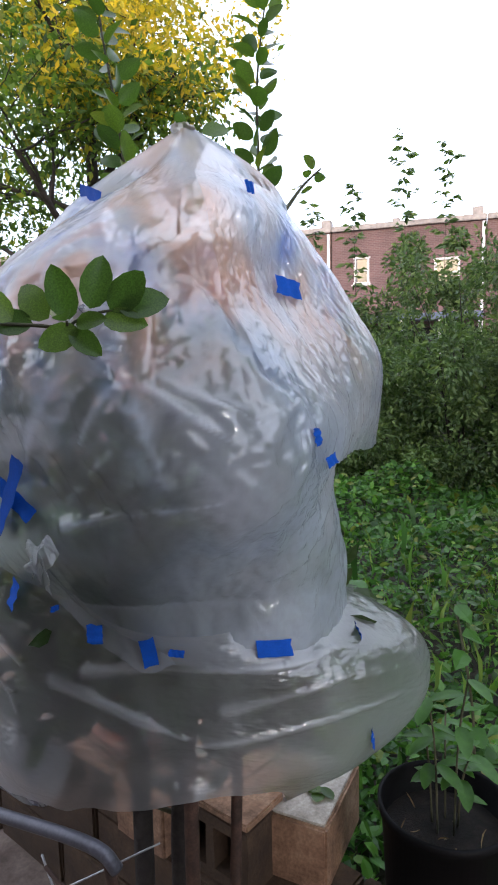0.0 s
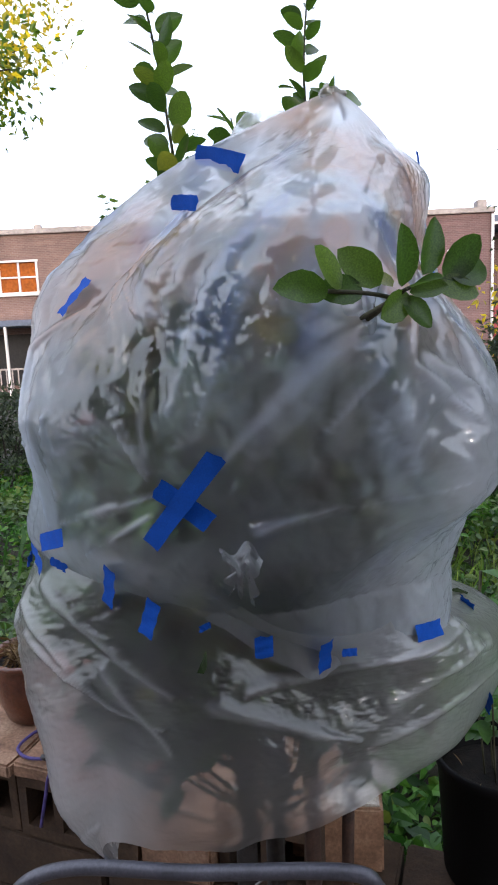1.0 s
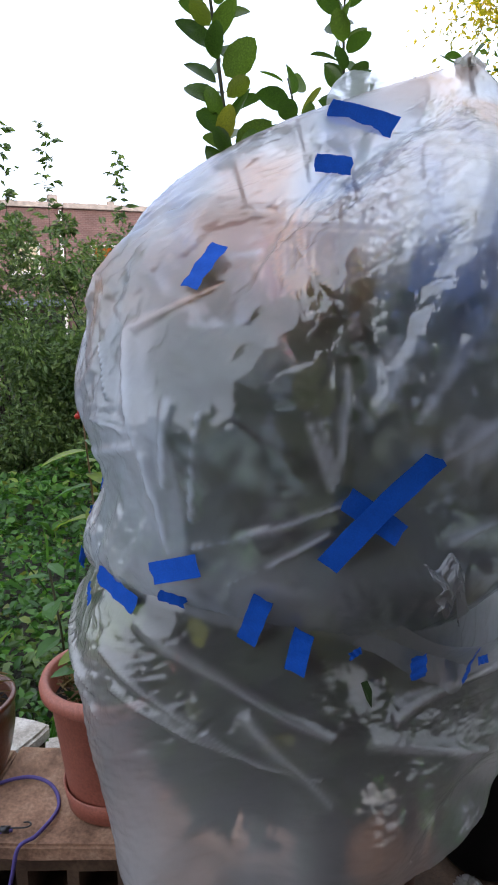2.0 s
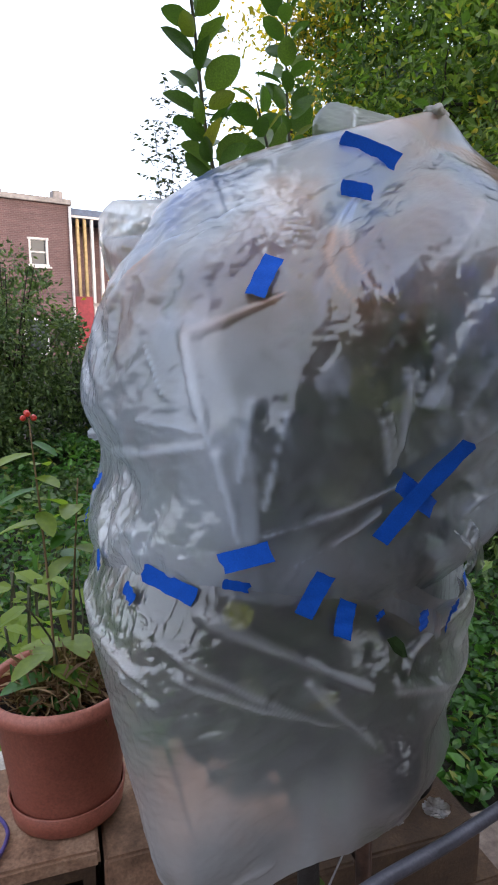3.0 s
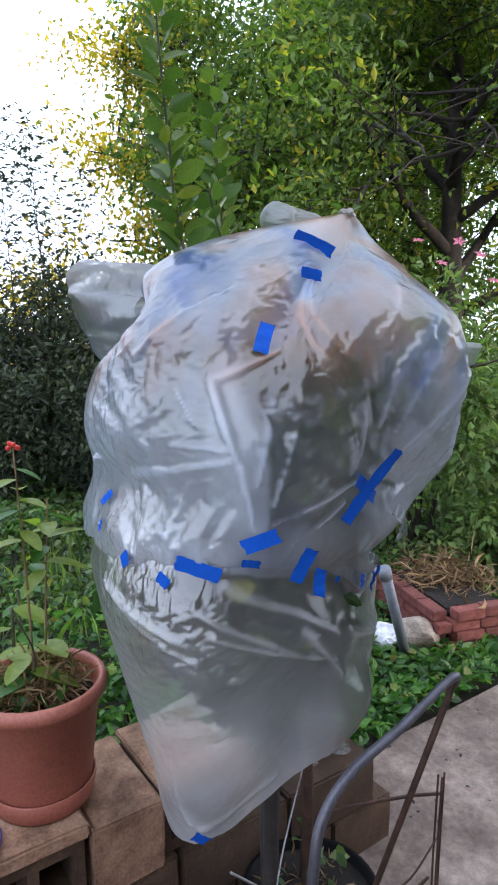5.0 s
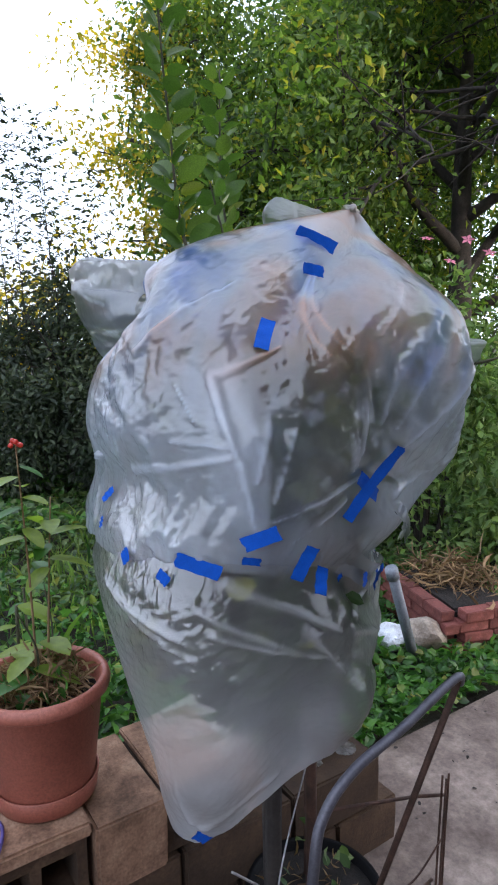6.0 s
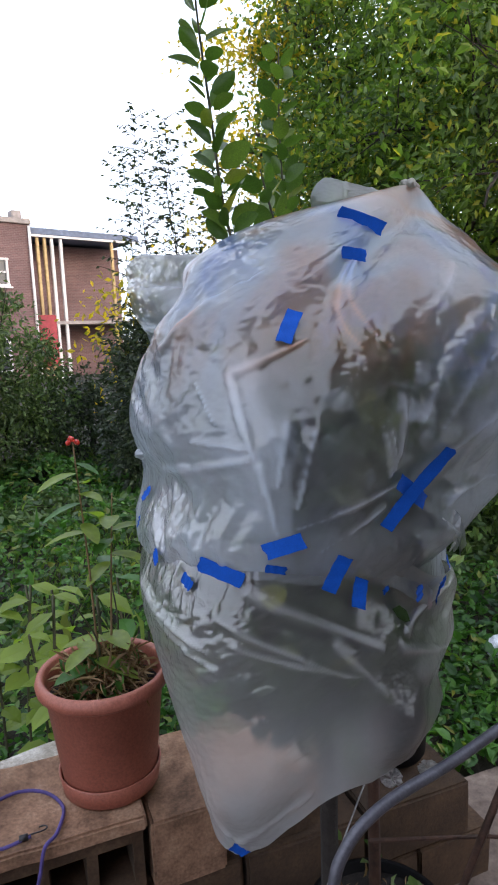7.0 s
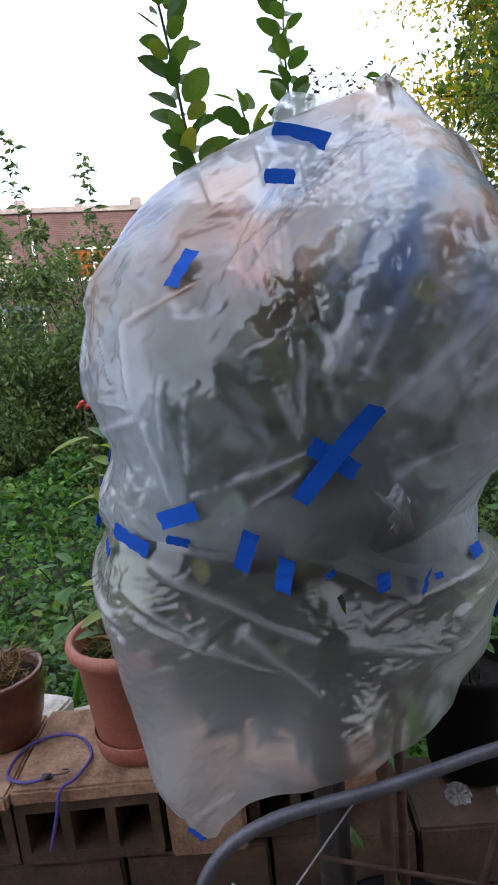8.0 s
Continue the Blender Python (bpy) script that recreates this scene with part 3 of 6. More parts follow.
def terraced_house(s, width, material, label, wins, porch=False):
    h = house_frame("house", s, width, label, material)
    top = h["top"]
    holes = [(x0 - s, x1 - s, z0 + F, z1 + F) for x0, x1, z0, z1, *_ in wins]
    house_wall(h, width, top, material, holes)
    for (x0, x1, z0, z1), spec in zip(holes, wins):
        house_window(h, x0, x1, z0, z1, spec[4] if len(spec) > 4 else None, spec[5] if len(spec) > 5 else 1)
    # near-black panel stands for the shade inside the rooms
    part("room_shade_panel", box_bm(width - 0.4, 0.1, top - 0.4, (width / 2, 1.2, 0.1), 0), SHADE_DARK, h)
    tube("downpipe", [(width - 0.12, -0.1, 0.3), (width - 0.12, -0.1, top - 0.2)], 0.075, TRIM, h)
    part("vent", box_bm(0.35, 0.35, 0.4, (width * 0.42, 1.0, top + 0.1), 0.04), ROOFING, h)
    part("chimney", box_bm(0.5, 0.6, 0.55, (width - 0.4, 0.9, top + 0.1), 0.04), ROOFING, h)
    if porch:
        part("porch_roof", box_bm(width - 0.1, 1.9, 0.3, (width / 2, -0.96, 3.1 + F), 0.03), BLUEROOF, h)
        for k in range(5):
            part("porch_post", box_bm(0.12, 0.12, 3.1 + F, (0.2 + k * (width - 0.4) / 4, -1.8, 0), 0.01), TRIM, h)
        # near-black panel stands for the shade under the porch roof
        part("porch_shade_panel", box_bm(width - 0.4, 0.06, 2.6, (width / 2, -0.06, 0.6), 0), SHADE_DARK, h)
        part("porch_rail", box_bm(width - 0.4, 0.06, 0.08, (width / 2, -1.8, 1.0 + F), 0.01), ROOFING, h)
        for k in range(24):
            part("baluster", box_bm(0.05, 0.05, 1.0 + F, (0.35 + k * (width - 0.7) / 23, -1.8, 0), 0), ROOFING, h)
    return h


terraced_house(-16.0, 8.0, FACADE_RED, "red brick terraced house with white downpipe", [(-14, -12.4, 4.8, 6.4), (-11, -9.6, 4.8, 6.4), (-14, -12.4, 0.6, 2.2)])
terraced_house(-8.0, 6.6, FACADE_RED, "red brick terraced house with white windows", [(-6.6, -5.2, 4.8, 6.4), (-4.0, -2.6, 4.8, 6.4), (-6.6, -5.0, 0.6, 2.2)])
terraced_house(-1.35, 7.45, FACADE_BROWN, "brown brick terraced house with a blue-grey porch roof", [(-1.1, 1.88, 4.78, 6.48, ORANGE, 3), (3.2, 4.4, 4.9, 6.3)], porch=True)
terraced_house(6.15, 7.4, FACADE_RED, "pale red brick terraced house with porch below", [(7.28, 8.05, 5.06, 6.42), (11.2, 12.4, 4.7, 6.1)], porch=True)
terraced_house(13.6, 5.6, FACADE_RED, "red brick terraced house with sunset in its windows", [(14.84, 17.53, 4.55, 6.08, ORANGE, 2), (18.15, 19.0, 5.15, 5.97), (16.28, 17.47, 0.25, 1.96)])
terraced_house(19.25, 5.75, FACADE_RED, "red brick end house with white sash windows", [(22.7, 23.68, 4.6, 6.0), (22.2, 23.46, 0.28, 2.05)])


def porch_building():
    h = house_frame("house", 25.05, 6.5, "dark red house with open upper porch and painted posts", FACADE_RED, 7.9, 1.6)
    top = h["top"]
    part("wall", box_bm(6.5, 6.0, top - 0.5, (3.25, 4.2, 0), 0.02), FACADE_RED, h)
    part("roof", box_bm(6.7, 7.5, 0.35, (3.25, 2.6, top - 0.35), 0.04), BLUEROOF, h)
    part("fascia", box_bm(6.7, 0.1, 0.12, (3.25, -1.2, top - 0.48), 0.01), TRIM, h)
    for x, m_ in ((0.45, YELLOWPAINT), (0.85, YELLOWPAINT), (1.25, TRIM), (1.75, TRIM), (4.8, YELLOWPAINT)):
        part("post", box_bm(0.16, 0.16, top - 0.5, (x, -1.1, 0), 0.02), m_, h)
    part("panel", box_bm(1.0, 0.1, 2.7, (0.55, -1.35, 0.9), 0.03), REDPAINT, h, "red painted board")
    part("deck", box_bm(6.5, 2.4, 0.18, (3.25, 0.0, 3.1), 0.02), ROOFING, h)


porch_building()

# ---- added unseen wall at the camera's back, which keeps the low sun off the patio ----
back = thing("wall_unseen_block", (0, -2.3, -0.02), "unseen plain wall added to keep low sun off the patio", "wall", kind="structure")
part("wall", box_bm(11, 0.3, 7.0, (-4.2, 0, 0), 0.01), STUCCO, back)
# added unseen slab that cuts sky light on the near side
porch = thing("ceiling_unseen_block", (0, -1.65, 2.8), "unseen roof slab added to dim sky light from the front", "ceiling", kind="structure")
part("slab", box_bm(9, 1.0, 0.15, (-3.6, 0, 0), 0.01), STUCCO, porch)

# ---- trees, shrubs and ground plants ----
def grow(rng, base, direction, length, radius, levels, spread=0.75, droop=0.06, kids=(3, 5), shrink=0.66):
    """Limbs of a tree: a list of (points, radii, level), and the twig ends."""
    limbs, ends = [], []

    def limb(p, d, ln, r, lv):
        pts, rad = [p.copy()], [r]
        steps = 6
        for k in range(steps):
            d = (d + Vector((rng.gauss(0, 0.13), rng.gauss(0, 0.13), rng.gauss(0, 0.1) - droop * (lv < levels))) ).normalized()
            p = p + d * (ln / steps)
            pts.append(p.copy())
            rad.append(r * (1 - 0.55 * (k + 1) / steps))
        limbs.append((pts, rad, lv))
        if lv == 0:
            ends.extend((pts[i], d) for i in range(2, steps + 1))
            return
        for k in range(rng.randint(*kids)):
            i = rng.randint(2 if lv < levels else 3, steps)
            a = Vector((rng.gauss(0, 1), rng.gauss(0, 1), rng.gauss(0.15, 0.6))).normalized()
            nd = (d * (1 - spread) + a * spread).normalized()
            limb(pts[i], nd, ln * shrink * rng.uniform(0.8, 1.2), rad[i] * 0.6, lv - 1)
    limb(Vector(base), Vector(direction).normalized(), length, radius, levels)
    return limbs, ends


def limbs_mesh(name, limbs, material, min_r=0.004):
    V, F_ = [], []
    for pts, rad, lv in limbs:
        v, f = tube_arrays(pts, [max(x, min_r) for x in rad], 7 if lv > 1 else 4)
        o = len(V)
        V += v
        F_ += [tuple(i + o for i in q) for q in f]
    return mesh_of(name, V, F_, material, True)


def foliage(name, ends, per, reach, size, material, rng, parent, label="", width=0.5, fine=False, flat=0.45):
    """Leaves round the twig ends."""
    P = np.array([list(p) for p, d in ends])
    D = np.array([list(d) for p, d in ends])
    P, D = np.repeat(P, per, 0), np.repeat(D, per, 0)
    n = len(P)
    at = P + rng.normal(size=(n, 3)) * reach * np.array([1, 1, 0.7])
    dirs = D * 0.5 + rng.normal(size=(n, 3)) * 0.8 + np.array([0, 0, -0.25])
    me = leaves_mesh(name, at, dirs, size * rng.uniform(0.6, 1.25, n), material, rng, width, flat, fine)
    ob = child(name, me, parent, label)
    return tagged(ob, kind="stuff")


def tree(at, height, label, seed, crown_mats, trunk_r=0.16, first=0.32, per=26, leaf=0.1, reach=0.26, limb_len=None, lean=(0, 0, 1), category="tree", limbs_n=6, droop=0.05, clear=None, strip=False):
    rng, nr = random.Random(seed), np.random.default_rng(seed)
    t = thing("tree", at, label, category)
    h = height
    stem_top = Vector((lean[0] * h * 0.55, lean[1] * h * 0.55, h * 0.62))
    stem = curve_points([(0, 0, -0.1), stem_top * 0.33 + Vector((0.06, -0.04, 0)), stem_top * 0.7, stem_top], 5)
    radii = [trunk_r * (1.25 - 0.85 * i / (len(stem) - 1)) for i in range(len(stem))]
    tube("trunk", stem, radii, BARK, t, sides=12)
    limbs, ends = [], []
    for k in range(limbs_n):
        f = first + (1 - first) * k / (limbs_n - 1)
        i = min(int(f * (len(stem) - 1)), len(stem) - 1)
        a = k * 2.4 + rng.uniform(-0.4, 0.4)
        ln = (limb_len or h * 0.42) * (1.1 - 0.45 * f)
        l2, e2 = grow(rng, stem[i], (math.cos(a), math.sin(a), 0.25 + 0.7 * f), ln, radii[i] * 0.62, 2, droop=droop, kids=(4, 6))
        limbs += l2
        ends += e2
    if strip:
        limbs = [x for x in limbs if not clear(x[0][-1])]
    tagged(child("branchwork", limbs_mesh("branchwork", limbs, BARK), t), kind="stuff")
    for m_, w, side in crown_mats:
        pick = ends if side is None else [e for e in ends if side(e[0])]
        if clear:
            pick = [e for e in pick if not clear(e[0])]
        if pick:
            foliage("crown", pick, per, reach, leaf, m_, nr, t)
    return t


tree((6.9, 1.22, 0), 8.5, "big spreading tree with dark trunk and fine green leaves", 11,
     [(TREE_LEAF, 1.0, None)], 0.165, 0.5, 52, 0.1, 0.28, 2.8, limbs_n=10, clear=lambda p: p.z < 5.4 and abs(p.y) < 0.7 and p.x < 0.4)
tree((8.7, 5.2, 0), 8.8, "tall tree with green leaves turning yellow", 23,
     [(TREE_LEAF, 1.0, lambda p: p.y < 1.1), (YELLOW_LEAF, 1.0, lambda p: p.y > 0.5)], 0.2, 0.3, 32, 0.12, 0.3, 2.8, limbs_n=10)
tree((11.5, 2.0, 0), 10.0, "dense dark green tree behind the garden", 31, [(TREE_LEAF, 1.0, None)], 0.22, 0.2, 34, 0.16, 0.38, 3.4, limbs_n=10)
tree((-3.2, 11.4, 0), 12.0, "locust tree with yellowing leaves and a slender trunk", 47,
     [(TREE_LEAF, 1.0, lambda p: p.z < 6.8 or p.x < -0.6), (YELLOW_LEAF, 1.0, lambda p: p.z > 5.8 and p.x > -1.0)], 0.15, 0.3, 17, 0.15, 0.3, 3.0, limbs_n=12, clear=lambda p: p.z < (3.3 if p.x < 0.3 else 5.2), strip=True)


def shrub(at, size, label, seed, material, leaves=9000, leaf=0.07, name="shrub", stems=9, base=0.0):
    """A shrub: stems and a ragged mound of leaves with gaps."""
    rng, nr = random.Random(seed), np.random.default_rng(seed)
    t = thing(name, at, label, "shrub")
    sx, sy, sz = size
    V, F_ = [], []
    tips = []
    for k in range(stems):
        a, f = rng.uniform(0, 6.28), rng.random() ** 0.5
        tip = Vector((math.cos(a) * sx * f, math.sin(a) * sy * f, sz * (0.95 - 0.4 * f * f) * rng.uniform(0.8, 1.1)))
        v, f_ = tube_arrays(curve_points([(tip.x * 0.2, tip.y * 0.2, -0.05), tip * 0.5 + Vector((0, 0, 0.1 * sz)), tip], 4), [0.022 - 0.0022 * i for i in range(9)], 5)
        o = len(V)
        V += v
        F_ += [tuple(i + o for i in q) for q in f_]
        tips.append(tip)
    tagged(child("stemwork", mesh_of("stemwork", V, F_, BARK, True), t), kind="stuff")
    clumps = stems * 9
    ca = nr.uniform(0, 2 * math.pi, clumps)
    cf = nr.random(clumps) ** 0.45
    cz = base + nr.random(clumps) ** 0.8 * (1 - 0.55 * cf ** 2.5) * (1 - base)
    C_ = np.stack([np.cos(ca) * sx * cf, np.sin(ca) * sy * cf, cz * sz], 1)
    which = nr.integers(0, clumps, leaves)
    rad = nr.uniform(0.1, 0.3, clumps)[which][:, None] * min(sz, 2.2) * 0.75
    off = nr.normal(size=(leaves, 3))
    off /= np.linalg.norm(off, axis=1, keepdims=True)
    at_ = C_[which] + off * rad * nr.random((leaves, 1)) ** 0.4
    at_[:, 2] = np.abs(at_[:, 2])
    dirs = off * 0.9 + nr.normal(size=(leaves, 3)) * 0.5 + np.array([0, 0, -0.3])
    me = leaves_mesh("leaves", at_, dirs, leaf * nr.uniform(0.55, 1.3, leaves), material, nr, 0.5, 0.5)
    tagged(child("leaves", me, t), kind="stuff")
    return t


def wand(at, top, label, seed, material, leaf=0.1, n=40, side=0.16, parent=None, start=0.3, group=""):
    """A thin upright stem with leaves up its length."""
    rng, nr = random.Random(seed), np.random.default_rng(seed)
    t = thing("sapling", at, label, "sapling", group)
    P = curve_points([(0, 0, 0), Vector(top) * 0.5 + Vector((rng.uniform(-0.06, 0.06), rng.uniform(-0.06, 0.06), 0)), top], 8)
    tube("stem", P, [0.012 - 0.0006 * i for i in range(len(P))], BARK, t, sides=5)
    # short side twigs, each with its leaves
    V, F_, at_, dirs = [], [], [], []
    m = max(4, n // 7)
    for k in range(m):
        f = start + (1 - start) * k / (m - 1)
        i = min(int(f * (len(P) - 1)), len(P) - 2)
        p = P[i].lerp(P[i + 1], f * (len(P) - 1) - i)
        a = k * 2.4 + rng.uniform(-0.5, 0.5)
        ln = side * rng.uniform(0.5, 1.1) * (1.1 - 0.7 * f)
        e = p + Vector((math.cos(a) * ln, math.sin(a) * ln, ln * rng.uniform(0.1, 0.7)))
        v, f_ = tube_arrays([p, p.lerp(e, 0.5) + Vector((0, 0, 0.03 * ln)), e], [0.005, 0.004, 0.003], 4)
        F_ += [tuple(q + len(V) for q in g) for g in f_]
        V += v
        for j in range(7):
            at_.append(p.lerp(e, 0.15 + 0.85 * j / 6) + Vector((rng.gauss(0, 0.01), rng.gauss(0, 0.01), 0)))
            dirs.append(((e - p).normalized() * 0.4 + Vector((rng.gauss(0, 0.7), rng.gauss(0, 0.7), -0.35)))[:])
    tagged(child("twigwork", mesh_of("twigwork", V, F_, BARK), t), kind="stuff")
    at_, dirs = np.array([list(p) for p in at_]), np.array(dirs)
    n = len(at_)
    tagged(child("leaves", leaves_mesh("leaves", at_, dirs, leaf * nr.uniform(0.6, 1.2, n), material, nr, 0.42, 0.35), t), kind="stuff")
    return t


shrub((2.6, 8.9, 0), (1.5, 1.1, 3.3), "tall leafy green shrub with ragged top", 5, BUSH_LEAF, 22000, 0.085)
shrub((3.9, 8.7, 0), (1.1, 1.0, 3.0), "leafy shrub of mixed green", 6, BUSH_LEAF, 13000, 0.085)
shrub((1.35, 9.4, 0), (0.9, 0.9, 2.2), "leafy ragged green shrub", 61, BUSH_LEAF, 6500, 0.085)
shrub((5.6, 8.2, 0), (1.6, 0.9, 1.5), "low dark clipped hedge", 7, DARK_LEAF, 9000, 0.08, "hedge")
shrub((7.6, 7.4, 0), (1.3, 0.9, 1.6), "low dark clipped hedge", 71, DARK_LEAF, 7000, 0.08, "hedge")
shrub((5.3, 5.6, 0), (1.5, 1.2, 3.0), "dense dark evergreen shrub", 8, DARK_LEAF, 24000, 0.09, stems=14)
shrub((6.4, 4.2, 0), (1.3, 1.2, 2.9), "dense dark evergreen shrub", 81, DARK_LEAF, 18000, 0.09, stems=12)
shrub((4.0, 1.3, 0), (1.0, 0.9, 2.45), "flowering shrub with green leaves and pink blooms", 9, BLOOM_LEAF, 12000, 0.09)
shrub((4.6, 2.6, 0), (1.1, 0.9, 2.3), "green shrub beside the path", 91, BUSH_LEAF, 9000, 0.09)
shrub((4.4, -0.3, 0), (1.0, 0.9, 2.0), "green shrub behind the bricks", 92, BLOOM_LEAF, 8000, 0.09)
shrub((-1.5, 10.5, 0), (2.0, 1.0, 1.3), "low leafy dark green hedge", 93, DARK_LEAF, 8000, 0.09, "hedge")
shrub((-5.0, 9.5, 0), (2.2, 1.2, 1.6), "low leafy dark green hedge", 94, DARK_LEAF, 9000, 0.09, "hedge")
for i, (x, y, h) in enumerate(((1.95, 15.0, 5.5), (2.95, 15.0, 6.5), (3.85, 15.1, 6.4), (5.4, 15.0, 6.0), (0.6, 15.4, 5.2))):
    wand((x, y, 0), (0.12 * (i - 2), 0.05, h), "slender upright shoot with small drooping leaves", 100 + i, BUSH_LEAF, 0.24, 150, 0.5, start=0.45, group="upright shoots")
shrub((3.6, 14.4, 0), (2.6, 1.2, 4.3), "tall leafy green thicket with ragged top", 65, BUSH_LEAF, 20000, 0.13)
for i, (x, y, h) in enumerate(((4.9, 5.6, 4.0), (4.7, 5.9, 4.3), (5.3, 6.0, 4.5), (5.1, 5.2, 3.7), (4.5, 6.2, 3.9))):
    wand((x, y, 0), (-0.3 + 0.1 * i, 0.2, h * 0.92 + 0.5), "airy arching shoot with narrow leaves", 120 + i, DARK_LEAF, 0.085, 430, 0.7, start=0.35, group="arching shoots")


def pink_blooms():
    rng = random.Random(77)
    for k, (x, y, z) in enumerate(((3.29, 1.0, 2.58), (3.35, 1.12, 2.44), (3.4, 1.3, 2.62), (3.45, 0.85, 2.5), (3.36, 0.75, 2.3))):
        t = thing("flower", (x, y, z), "pink open bloom on the flowering shrub", "flower", "pink blooms")
        for j in range(5):
            a = j * 1.2566
            V = [(0, 0, 0), (0.03 * math.cos(a - 0.5), 0.03 * math.sin(a - 0.5), 0.01), (0.055 * math.cos(a), 0.055 * math.sin(a), 0.004), (0.03 * math.cos(a + 0.5), 0.03 * math.sin(a + 0.5), 0.01)]
            child("petal", mesh_of("petal", V, [(0, 1, 2, 3)], PINK), t)
        t.matrix_world = pose(x, y, z, 40 + rng.uniform(-20, 20), 0, -70 + rng.uniform(-30, 30))


pink_blooms()


def ground_cover():
    """Ivy, weeds and grass over the garden; thick near the wall."""
    nr = np.random.default_rng(3)

    def spread(n, near, far):
        u = nr.uniform(-5.5, 8.5, n)
        v = near + (far - near) * nr.random(n) ** 1.6
        return u, v
    n = 95000
    u, v = spread(n, 0.42, 9.0)
    keep = ~((u > 0.9) & (v < 0.45) & (u < 5)) & ~((u > 2.85) & (u < 3.45) & (v > 0.8) & (v < 1.25))
    u, v = u[keep], v[keep]
    P = np.stack([WALL_O[0] + u * WU[0] + v * WV[0], WALL_O[1] + u * WU[1] + v * WV[1], np.zeros(len(u))], 1)
    lump = hash_noise(P * 1.3, 9) * 0.5 + 0.5
    top = 0.05 + 0.46 * lump ** 2 * np.clip((v - 0.5) / 1.5, 0.25, 1.0) * np.where(u > 1.6, 0.5, 1.0)
    P[:, 2] = top * nr.random(len(u)) ** 0.5
    d = nr.normal(size=P.shape) * np.array([1, 1, 0.5]) + np.array([0, -0.2, 0.05])
    size = 0.07 * nr.uniform(0.5, 1.35, len(u)) * (1 + 0.4 * (v > 4))
    dark = hash_noise(P * 0.8, 5) + 0.3 * nr.normal(size=len(u)) < -0.15
    for name, sel, m_ in (("vines", ~dark, VINE_LEAF), ("weeds", dark, BUSH_LEAF)):
        ob = new(name, leaves_mesh(name, P[sel], d[sel], size[sel], m_, nr, 0.5, 0.5, True))
        tagged(ob, "tangled green vines and weeds covering the garden bed", "plants", kind="stuff")
    # grass blades
    n = 350
    u, v = spread(n, 0.5, 5.0)
    keep = (u < 1.6)
    u, v = u[keep], v[keep]
    P = np.stack([WALL_O[0] + u * WU[0] + v * WV[0], WALL_O[1] + u * WU[1] + v * WV[1], np.zeros(len(u)) + 0.02], 1)
    d = nr.normal(size=P.shape) * 0.35 + np.array([0, 0, 1.0])
    ob = new("grass", leaves_mesh("grass", P, d, nr.uniform(0.2, 0.5, len(u)), VINE_LEAF, nr, 0.03, 0.1, True))
    tagged(ob, "long loose green grass among the weeds", "grass", kind="stuff")

    n = 800
    P = np.stack([nr.normal(2.1, 0.75, n), nr.normal(4.0, 0.8, n), np.full(n, 0.02)], 1)
    d = nr.normal(size=P.shape) * 0.4 + np.array([0, 0, 1.0])
    ob = new("grass", leaves_mesh("grass", P, d, nr.uniform(0.12, 0.28, n), GRASS_LEAF, nr, 0.028, 0.1, True))
    tagged(ob, "patch of tall light green grass among the weeds", "grass", kind="stuff")


ground_cover()


def broad_weed(at, h, seed, material, label, n=10, leaf=0.13):
    rng, nr = random.Random(seed), np.random.default_rng(seed)
    t = thing("weed", at, label, "weed", "broad-leaved weeds")
    tip = (rng.uniform(-0.08, 0.08), rng.uniform(-0.08, 0.08), h)
    tube("stem", curve_points([(0, 0, 0), (tip[0] * 0.2, tip[1] * 0.3, h * 0.5), tip], 5), [0.006] * 11, TWIG, t, sides=5)
    for k in range(n):
        f = 0.25 + 0.75 * k / (n - 1)
        a = k * 2.4
        p = np.array([[tip[0] * f * f, tip[1] * f * f, h * f]])
        d = np.array([[math.cos(a), math.sin(a), 0.1 - 0.5 * rng.random()]])
        child("leaf", leaves_mesh("leaf", p, d, np.array([leaf * rng.uniform(0.6, 1.1)]), material, nr, 0.62, 0.8, True), t)


for i, (u, v, h) in enumerate(((1.15, 1.0, 0.95), (1.5, 1.35, 1.1), (1.9, 1.7, 1.0), (0.95, 1.25, 0.8), (0.1, 1.0, 0.75), (-0.3, 1.4, 0.8), (0.45, 1.15, 0.85), (1.3, 0.75, 0.75), (2.2, 1.3, 0.8), (0.3, 0.72, 1.0), (0.12, 0.85, 0.95), (0.02, 1.2, 0.86), (0.16, 1.12, 0.84), (0.1, 1.3, 0.8), (-0.08, 1.25, 0.78))):
    broad_weed(W(u, v, 0.0), h, 300 + i, LIME_LEAF if i % 3 == 1 or i > 8 else VINE_LEAF, "broad-leaved green weed in the garden bed", 11, 0.14)

# ---- the wrapped citrus tree ----
BAG = (-0.25, 1.334)
PEAK = (-0.108, 1.163)
SIDES = 12
